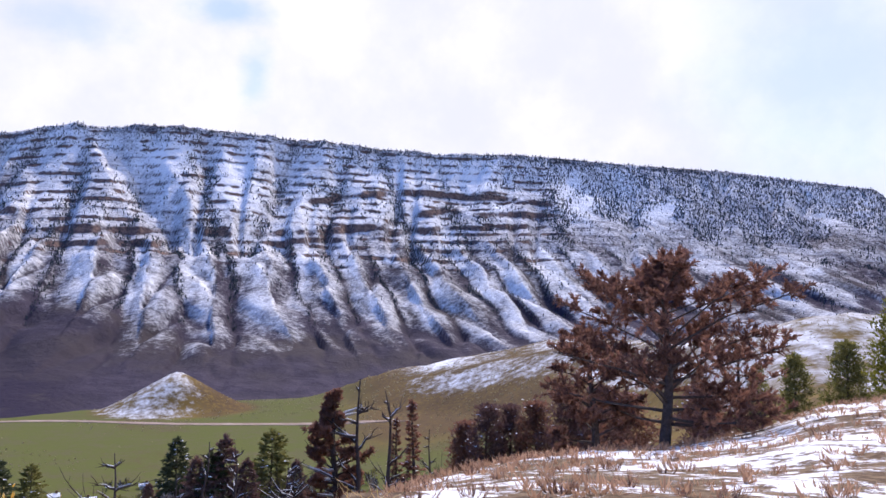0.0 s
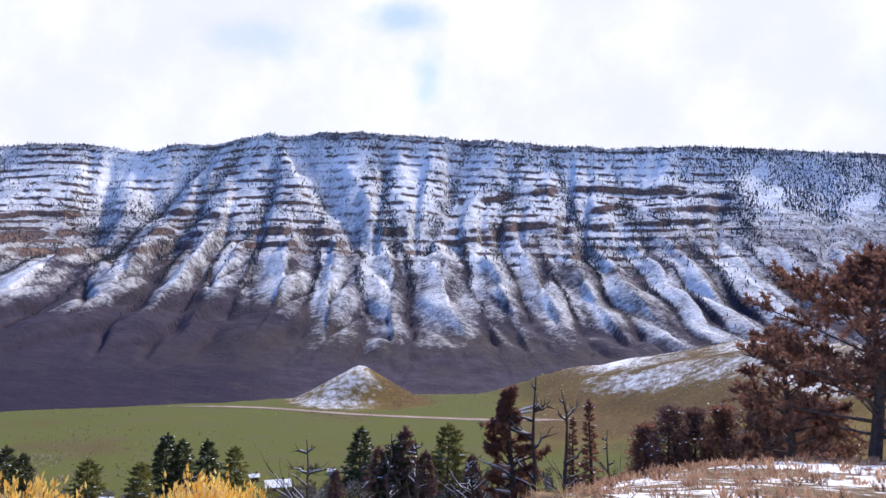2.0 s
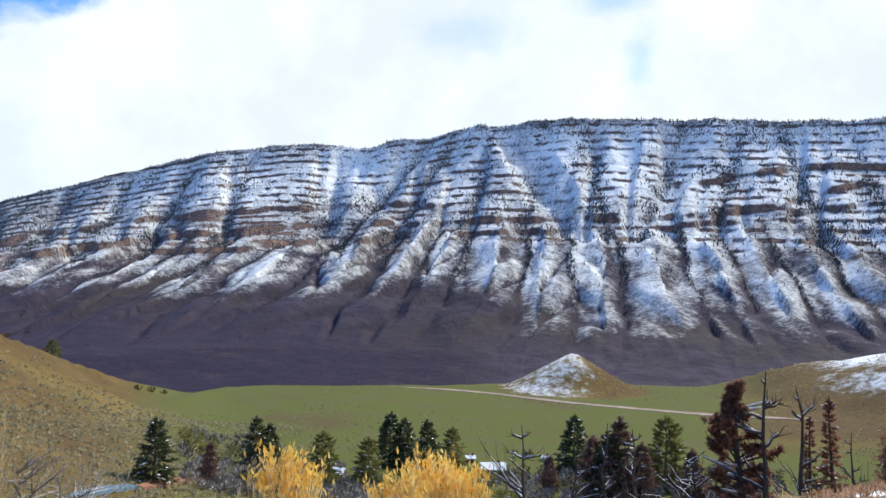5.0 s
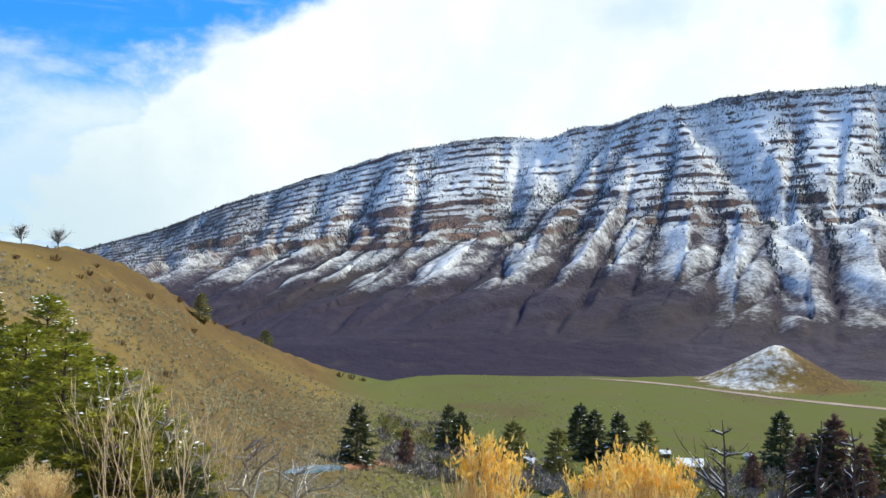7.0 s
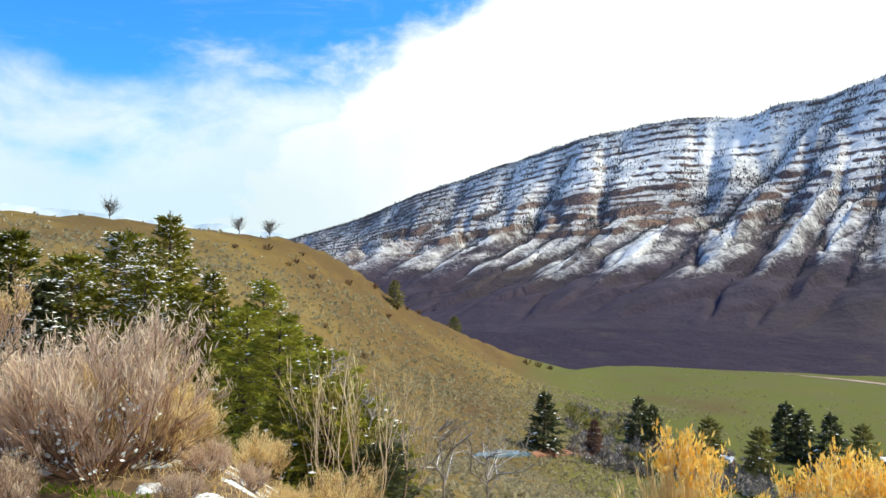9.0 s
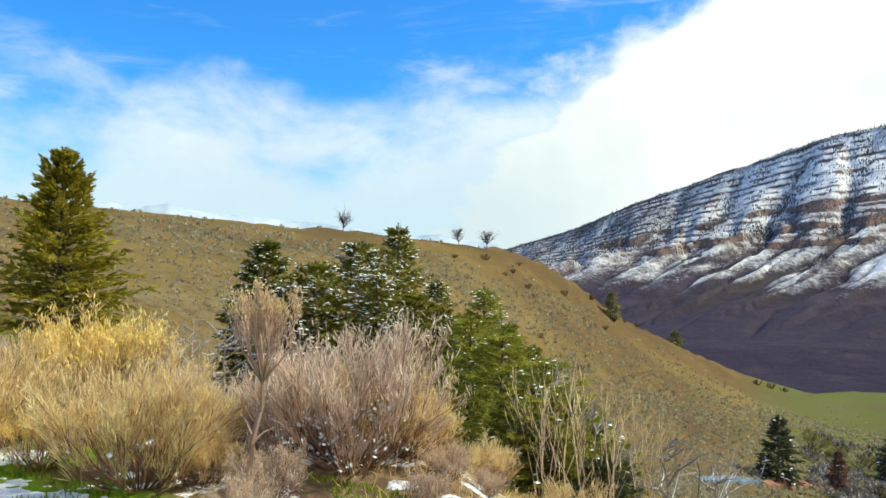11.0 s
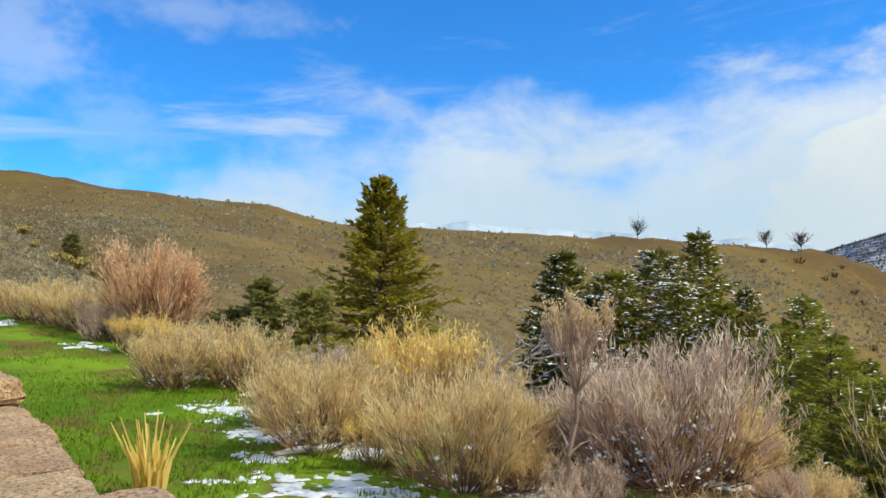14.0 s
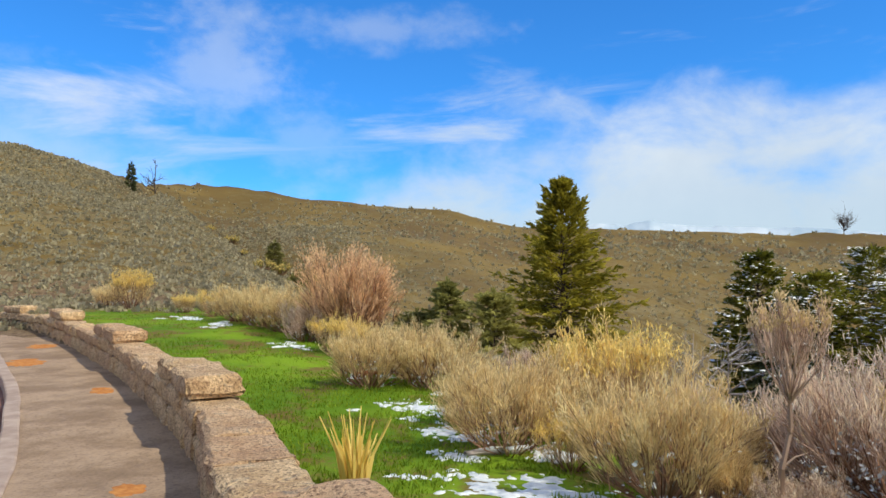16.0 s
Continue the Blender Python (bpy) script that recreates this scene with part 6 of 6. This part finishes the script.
for i, (az, r, h, kind) in enumerate(SHRUBS):
    x, y = at(az, r)
    meshes, label = KIND[kind]
    plant("shrub", meshes[i % len(meshes)], x, y, label, "shrub", i * 2.1, h * 0.98, group="dry shrubs", sink=0.03)
stalky = [shrub_meshes(480 + i, 1.0, 0.14, 22, 8, 5, (twig_gold, twig_gold, head_orange), thick=0.0050, heads=2, head_size=0.06, upright=0.7, top=0.74) for i in range(2)]
for i, (az, r, el) in enumerate([(41.1, 12.0, -11.6), (39.6, 12.4, -12.1), (38.4, 12.0, -13.6), (31.9, 11.6, -12.8), (30.7, 12.0, -11.8), (29.4, 12.3, -12.4), (28.2, 12.0, -12.4), (26.9, 12.2, -12.7), (35.6, 11.0, -14.9)]):
    x, y = at(az, r)
    plant("shrub", stalky[i % 2], x, y, "tall straw-stemmed rabbitbrush with golden orange heads", "shrub", i * 1.3, 1.5 + r * math.tan(radians(el)) - ground_z(x, y), group="golden rabbitbrush", sink=0.03)
x, y = at(86.5, 5.5)
plant("shrub", leggy, x, y, "leggy shrub with a bare stalk and a round head", "shrub", 0.4, 1.0, sink=0.03)

# low tufts poking through the snow of the terrace
rng = np.random.default_rng(77)
for i in range(210):
    az = rng.uniform(-33, 5)
    edge = float(np.interp(az, LAND_AZ, EDGE_R))
    r = rng.uniform(6.0, edge * 1.08) if i % 5 < 2 else edge * rng.uniform(0.86, 1.08)
    x, y = at(az, r)
    plant("tuft", low_tuft[i % 2], x, y, "low russet tuft of dry brush in snow", "shrub", rng.uniform(0, 6), rng.uniform(0.09, 0.22) * (1 + 0.012 * r), group="tufts in the snow", sink=0.03)


hill_bush = shrub_meshes(470, 1.0, 1.0, 26, 6, 5, (bush_dark, bush_dark), thick=0.03, bunch=1.0)
# dark bushes along the shoulder of the hill
for i, (az, el) in enumerate([(72.9, 1.74), (70.6, 1.72), (69.0, 0.46), (68.4, 0.69), (68.0, 1.26), (67.3, -0.44), (66.8, -1.15), (64.5, -0.96), (62.6, -1.17), (60.9, -2.8), (60.1, -2.81), (59.2, -3.12), (58.1, -2.6), (56.9, -4.05), (55.4, -4.43), (53.0, -5.15), (52.1, -5.38), (51.0, -6.83), (50.1, -7.0), (49.3, -7.16), (66.3, -4.13), (63.3, -6.49), (61.5, -3.38)]):
    r = on_ground(az, el, 60)
    x, y = at(az, r)
    plant("bush", hill_bush, x, y, "dark brown bush on the grassy hillside", "shrub", i * 1.7, r * rng.uniform(0.005, 0.009), group="bushes on the hill", sink=0.1)


gold_bush = shrub_meshes(471, 1.0, 0.9, 26, 6, 6, (bush_dark, needles_olive, head_yellow), thick=0.03, bunch=1.0, heads=1, head_size=0.10, top=0.3)
for i, (az, el, size) in enumerate([(126.7, 4.5, 0.8), (125.3, 3.6, 1.1), (124.4, 2.7, 0.9), (122.9, 1.7, 1.4), (121.8, 1.3, 1.6), (119.4, 0.6, 1.2)]):
    r = on_ground(az, el, 40)
    x, y = at(az, r)
    plant("bush", gold_bush, x, y, "olive and yellow bush in the dry gully", "shrub", i * 1.9, size * r / 90, group="bushes on the hill", sink=0.1)


def straw_tuft():
    rng = np.random.default_rng(12)
    n = 62
    phi, k = rng.uniform(0, 2 * np.pi, n), rng.uniform(0.02, 0.32, n)
    h = rng.uniform(0.28, 0.66, n)
    o = np.stack([np.cos(phi), np.sin(phi)], -1)
    root = np.concatenate([o * rng.uniform(0, 0.10, n)[:, None], np.full((n, 1), -0.03)], -1)
    mid = root + np.concatenate([o * (k * h * 0.4)[:, None], (h * 0.55)[:, None]], -1)
    tip = root + np.concatenate([o * (k * h * 1.25)[:, None], h[:, None]], -1)
    me = Heap().add(*tubes(np.stack([root, mid, tip], 1), np.array([[0.010, 0.009, 0.003]]) * rng.uniform(0.7, 1.4, (n, 1)), 3)).mesh("blade_growth", straw)
    plant("grass_tuft", {"blade_growth": me}, -5.62, -2.62, "straw-yellow tuft of tall dry grass", "grass", sink=0.0)


straw_tuft()


def fallen_branch(az, r, length, thick, turn, mat, label, snowy=False):
    """A crooked stick that lies on the ground."""
    rng = np.random.default_rng(int(az * 10))
    x, y = at(az, r)
    t = np.linspace(-0.5, 0.5, 7)
    c, s_ = math.cos(turn), math.sin(turn)
    off = rng.normal(0, 0.03 * length, 7)
    p = np.stack([t * length * c - off * s_, t * length * s_ + off * c, np.zeros(7)], -1)
    p[:, 2] = sheet(x + p[:, 0], y + p[:, 1]) - ground_z(x, y) + thick * 0.8
    ob = thing("fallen_branch", (x, y, ground_z(x, y)), label, "branch")
    part("stick", Heap().add(*tubes(p[None], (thick * np.array([1.0, 1.1, 1.0, 0.9, 0.8, 0.6, 0.3]))[None], 6)).mesh("stick", mat), ob)
    side = p[3] + np.array([(0, 0, 0.0), (0.10 * length * s_, 0.10 * length * c, 0.05 * length), (0.22 * length * s_, 0.20 * length * c, 0.07 * length)])
    part("twig", Heap().add(*tubes(side[None], (thick * np.array([0.6, 0.4, 0.15]))[None], 5)).mesh("twig", mat), ob)
    if snowy:
        part("snow", Heap().add(*tubes(p[None, 1:6] + np.array((0, 0, thick * 0.8)), (thick * np.array([0.3, 0.9, 0.7, 1.0, 0.3]))[None], 6)).mesh("snow", old_snow), ob)


red_bark = plain("red_brown_bark", (0.20, 0.075, 0.035), (0.46, 0.21, 0.11), 9.0, 0.9, 0.004, islands=0.2)
fallen_branch(112.4, 5.55, 0.46, 0.012, 2.0, red_bark, "thin red-brown stick lying on the grass")
fallen_branch(113.4, 12.6, 1.1, 0.05, 2.6, red_bark, "red-brown fallen branch capped with snow", True)
fallen_branch(104.6, 7.4, 0.8, 0.03, 2.2, deadwood, "weathered branch under the dry shrubs", True)
fallen_branch(99.4, 7.9, 0.7, 0.03, 1.0, darkwood, "dark crooked branch dusted with snow", True)


# ---- small growth that nobody could count ----
def scatter_sage():
    rng = np.random.default_rng(21)
    n = 120000
    az = rng.uniform(38, 143, n)
    r = 24 + 340 * rng.uniform(0, 1, n) ** 0.95
    near = 15000                       # the spur above the wall is thickly overgrown
    az, r = np.concatenate([az, rng.uniform(116, 143, near)]), np.concatenate([r, 24 + 112 * rng.uniform(0, 1, near) ** 0.8])
    a = np.radians(az)
    x, y = -r * np.sin(a), r * np.cos(a)
    z = sheet(x, y)
    dens = sage_cover(x, y, az, r)
    keep = rng.uniform(0, 1, n + near) < (0.28 + 0.62 * ss(az, 108, 120) * (1 - ss(r, 120, 200)) + 0.30 * (1 - ss(az, 62, 72))) * dens + 0.012 * ss(r, 24, 40)
    x, y, z, r = x[keep], y[keep], z[keep], r[keep]
    n = len(x)
    size = rng.uniform(0.24, 0.85, n) * (1 - 0.25 * ss(az[keep], 104, 116)) * (0.7 + 1.6 * ss(r, 50, 260))
    k = 6
    b = np.repeat(np.arange(n), k)
    phi = rng.uniform(0, 2 * np.pi, n * k)
    tilt = rng.uniform(0.1, 1.35, n * k)
    d = np.stack([np.cos(phi) * np.sin(tilt), np.sin(phi) * np.sin(tilt), np.cos(tilt)], -1)
    p = np.stack([x, y, z - 0.05], -1)[b] + d * np.array((1, 1, 0.4)) * (size[b] * 0.15)[:, None]
    ln = size[b] * rng.uniform(0.35, 0.75, n * k)
    me = Heap().add(*kites(rng, p, d + rng.normal(0, 0.25, d.shape), ln, ln * 0.40)).mesh("sagebrush", sage_leaf)
    tagged(new("sagebrush", me), "grey-green sagebrush clumps over dry hillsides", "sagebrush", kind="stuff")


scatter_sage()


def scatter_turf():
    rng = np.random.default_rng(22)
    n = 58000
    s = rng.uniform(6.2, 34, n) ** 1.0
    s = 6.2 + (s - 6.2) * rng.uniform(0.15, 1, n)
    width = np.interp(s, [0, 4, 7, 12, 20, 40], [0.0, 0.0, 3.4, 3.8, 4.6, 5.5])
    p = run_at(s, 0.5 + rng.uniform(0, 1, n) * width)
    wob = fbm(p[:, 0] * 0.6, p[:, 1] * 0.6, 21, 4)
    keep = fbm(p[:, 0] * 2.2, p[:, 1] * 2.2, 151, 3) + wob > -0.16
    p = p[keep]
    p[:, 2] = sheet(p[:, 0], p[:, 1]) - 0.01
    n = len(p)
    d = rng.normal(0, 0.4, (n, 3)) + np.array((0, 0, 1.0))
    ln = rng.uniform(0.025, 0.075, n)
    tagged(new("lawn_grass", Heap().add(*kites(rng, p, d, ln, ln * 0.10)).mesh("lawn_grass", turf)), "short bright green grass beside the wall", "grass", kind="stuff")


scatter_turf()


def scatter_litter():
    """Dry stalks and grass between the shrubs, and brush over the near slope."""
    rng = np.random.default_rng(23)
    n = 10000
    az = rng.uniform(4, 118, n)
    r = np.interp(az, LAND_AZ, EDGE_R) * rng.uniform(0.62, 1.7, n)
    a = np.radians(az)
    x, y = -r * np.sin(a), r * np.cos(a)
    s, out = along_wall(x, y)
    width = np.interp(s, [0, 4, 7, 12, 20, 40], [0.0, 0.0, 3.2, 3.6, 4.4, 5.5])
    keep = (out > 0.7) & ((out > width + 0.2) | (s < 6.0)) & (fbm(x * 1.1, y * 1.1, 161, 3) > -0.10)
    x, y = x[keep], y[keep]
    n = len(x)
    p = np.stack([x, y, sheet(x, y) - 0.02], -1)
    h = rng.uniform(0.06, 0.30, n) * np.interp(np.degrees(np.arctan2(-x, y)), [0, 45, 70, 90, 120], [0.7, 0.5, 0.7, 1.0, 1.0])
    tip = p + np.stack([rng.normal(0, 0.09, n), rng.normal(0, 0.09, n), h], -1)
    mid = (p + tip) / 2 + rng.normal(0, 0.02, (n, 3))
    me = Heap().add(*tubes(np.stack([p, mid, tip], 1), np.array([[0.003, 0.0025, 0.001]]) * np.ones((n, 1)), 3)).mesh("dry_grass", twig_gold)
    tagged(new("dry_grass", me), "dry stalks of grass between the shrubs", "grass", kind="stuff")


scatter_litter()


def scatter_meadow():
    rng = np.random.default_rng(24)
    n = 15000
    az = rng.uniform(-28, 48, n)
    r = rng.uniform(200, 680, n)
    a = np.radians(az)
    x, y = -r * np.sin(a), r * np.cos(a)
    z = sheet(x, y)
    keep = rng.uniform(0, 1, n) < 0.7 * ss(fbm(x * 0.015, y * 0.015, 171, 4), 0.02, 0.2) + 0.4 * ss(r, 570, 640) + 0.01
    x, y, z = x[keep], y[keep], z[keep]
    n, k = len(x), 8
    size = rng.uniform(0.4, 1.1, n)
    b = np.repeat(np.arange(n), k)
    phi, tilt = rng.uniform(0, 2 * np.pi, n * k), rng.uniform(0.1, 1.3, n * k)
    d = np.stack([np.cos(phi) * np.sin(tilt), np.sin(phi) * np.sin(tilt), np.cos(tilt)], -1)
    p = np.stack([x, y, z - 0.1], -1)[b]
    ln = size[b] * rng.uniform(0.6, 1.0, n * k)
    tagged(new("meadow_brush", Heap().add(*kites(rng, p, d, ln, ln * 0.32)).mesh("meadow_brush", sage_leaf)), "low brush dotted over the valley meadow", "brush", kind="stuff")


scatter_meadow()


def scatter_terrace():
    """Dry grass in the snow of the terrace, and specks of brush on the benches behind it."""
    rng = np.random.default_rng(28)
    n = 2600
    az = rng.uniform(-34, 10, n)
    edge = np.interp(az, LAND_AZ, EDGE_R)
    r = np.where(rng.uniform(0, 1, n) < 0.6, edge * rng.uniform(0.2, 1.05, n), edge * rng.uniform(0.85, 1.15, n))
    a = np.radians(az)
    x, y = -r * np.sin(a), r * np.cos(a)
    keep = (fbm(x * 0.9, y * 0.9, 191, 3) > -0.05) & (along_wall(x, y)[1] > 0.6)
    x, y, r = x[keep], y[keep], r[keep]
    n, k = len(x), 9
    b = np.repeat(np.arange(n), k)
    p = np.stack([x, y, sheet(x, y) - 0.01], -1)[b] + rng.normal(0, 0.03, (n * k, 3)) * np.array((1, 1, 0.1))
    d = rng.normal(0, 0.55, (n * k, 3)) + np.array((0, 0, 1.0))
    ln = (rng.uniform(0.05, 0.17, n) * (0.8 + 0.02 * r))[b] * rng.uniform(0.5, 1.2, n * k)
    tagged(new("terrace_grass", Heap().add(*kites(rng, p, d, ln, ln * 0.09)).mesh("terrace_grass", twig_brown)), "short russet grass poking through the snow", "grass", kind="stuff")
    n = 2600
    az = rng.uniform(-34, 6, n)
    lo, hi = np.interp(az, LAND_AZ, FOOT_R), np.interp(az, LAND_AZ, TOP_R)
    r = lo + (hi - lo) * rng.uniform(0, 1, n) ** 0.8
    a = np.radians(az)
    x, y = -r * np.sin(a), r * np.cos(a)
    keep = fbm(x * 0.02, y * 0.02, 193, 3) > -0.06
    x, y, r = x[keep], y[keep], r[keep]
    n, k = len(x), 10
    b = np.repeat(np.arange(n), k)
    p = np.stack([x, y, sheet(x, y) - 0.1], -1)[b]
    d = rng.normal(0, 0.8, (n * k, 3)) + np.array((0, 0, 0.8))
    ln = (rng.uniform(0.0012, 0.0030, n) * r)[b] * rng.uniform(0.5, 1.0, n * k)
    tagged(new("bench_brush", Heap().add(*kites(rng, p, d, ln, ln * 0.28)).mesh("bench_brush", sage_leaf)), "specks of dry brush on the snowy benches", "brush", kind="stuff")


scatter_terrace()


def scatter_thicket():
    """Bare, snow-flecked brush over the steep slope below the terrace."""
    rng = np.random.default_rng(25)
    n = 2400
    az = rng.uniform(5, 48, n)
    r = 225 + 95 * rng.uniform(0, 1, n) ** 1.3
    a = np.radians(az)
    x, y = -r * np.sin(a), r * np.cos(a)
    z = sheet(x, y)
    keep = (fbm(x * 0.03, y * 0.03, 181, 3) > -0.16 + 0.20 * ss(r, 240, 320)) & (az < 54)
    x, y, z, r = x[keep], y[keep], z[keep], r[keep]
    n, k = len(x), 38
    size = rng.uniform(1.5, 4.2, n)
    b = np.repeat(np.arange(n), k)
    phi, tilt = rng.uniform(0, 2 * np.pi, n * k), rng.uniform(0.0, 0.8, n * k)
    d = np.stack([np.cos(phi) * np.sin(tilt), np.sin(phi) * np.sin(tilt), np.cos(tilt)], -1)
    p = np.stack([x, y, z - 0.1], -1)[b] + d * (size[b] * rng.uniform(0.1, 0.55, n * k))[:, None]
    d = d + rng.normal(0, 0.3, d.shape)
    ln = size[b] * rng.uniform(0.25, 0.6, n * k)
    tone = fbm(x * 0.05, y * 0.05, 183, 2)[b] + rng.normal(0, 0.05, n * k)
    for name, mat, sel, label in (("thicket", deadwood, tone > -0.01, "bare grey brush on the steep slope"), ("thicket", darkwood, (tone <= -0.01) & (tone > -0.09), "dark bare brush on the steep slope"),
                                  ("thicket", needles_juniper, tone <= -0.09, "olive brush on the steep slope")):
        tagged(new(name, Heap().add(*kites(rng, p[sel], d[sel], ln[sel], ln[sel] * 0.125)).mesh(name, mat)), label, "brush", kind="stuff")
    flake = rng.uniform(0, 1, n * k) < 0.24
    tagged(new("thicket_snow", Heap().add(*kites(rng, p[flake], d[flake] * np.array((1, 1, 0.3)), ln[flake] * 0.45, ln[flake] * 0.16)).mesh("thicket_snow", snow_mat)), "flecks of snow caught in bare brush", "snow", kind="stuff")


scatter_thicket()


def snow_crumbs():
    """Snow caught under the near shrubs."""
    rng = np.random.default_rng(66)
    for i in range(46):
        az, r = rng.uniform(68, 106), rng.uniform(5.0, 8.6)
        x, y = at(az, r)
        if along_wall(np.array([x]), np.array([y]))[1][0] > 3.6:
            blotch("snow_patch", x, y, rng.uniform(0.08, 0.26), rng.uniform(0.05, 0.14), old_snow, "crumb of snow under dry shrubs", "snow", 500 + i, 0.0, 0.014, rng.uniform(0, 3), kind="stuff", ragged=3.4)


snow_crumbs()
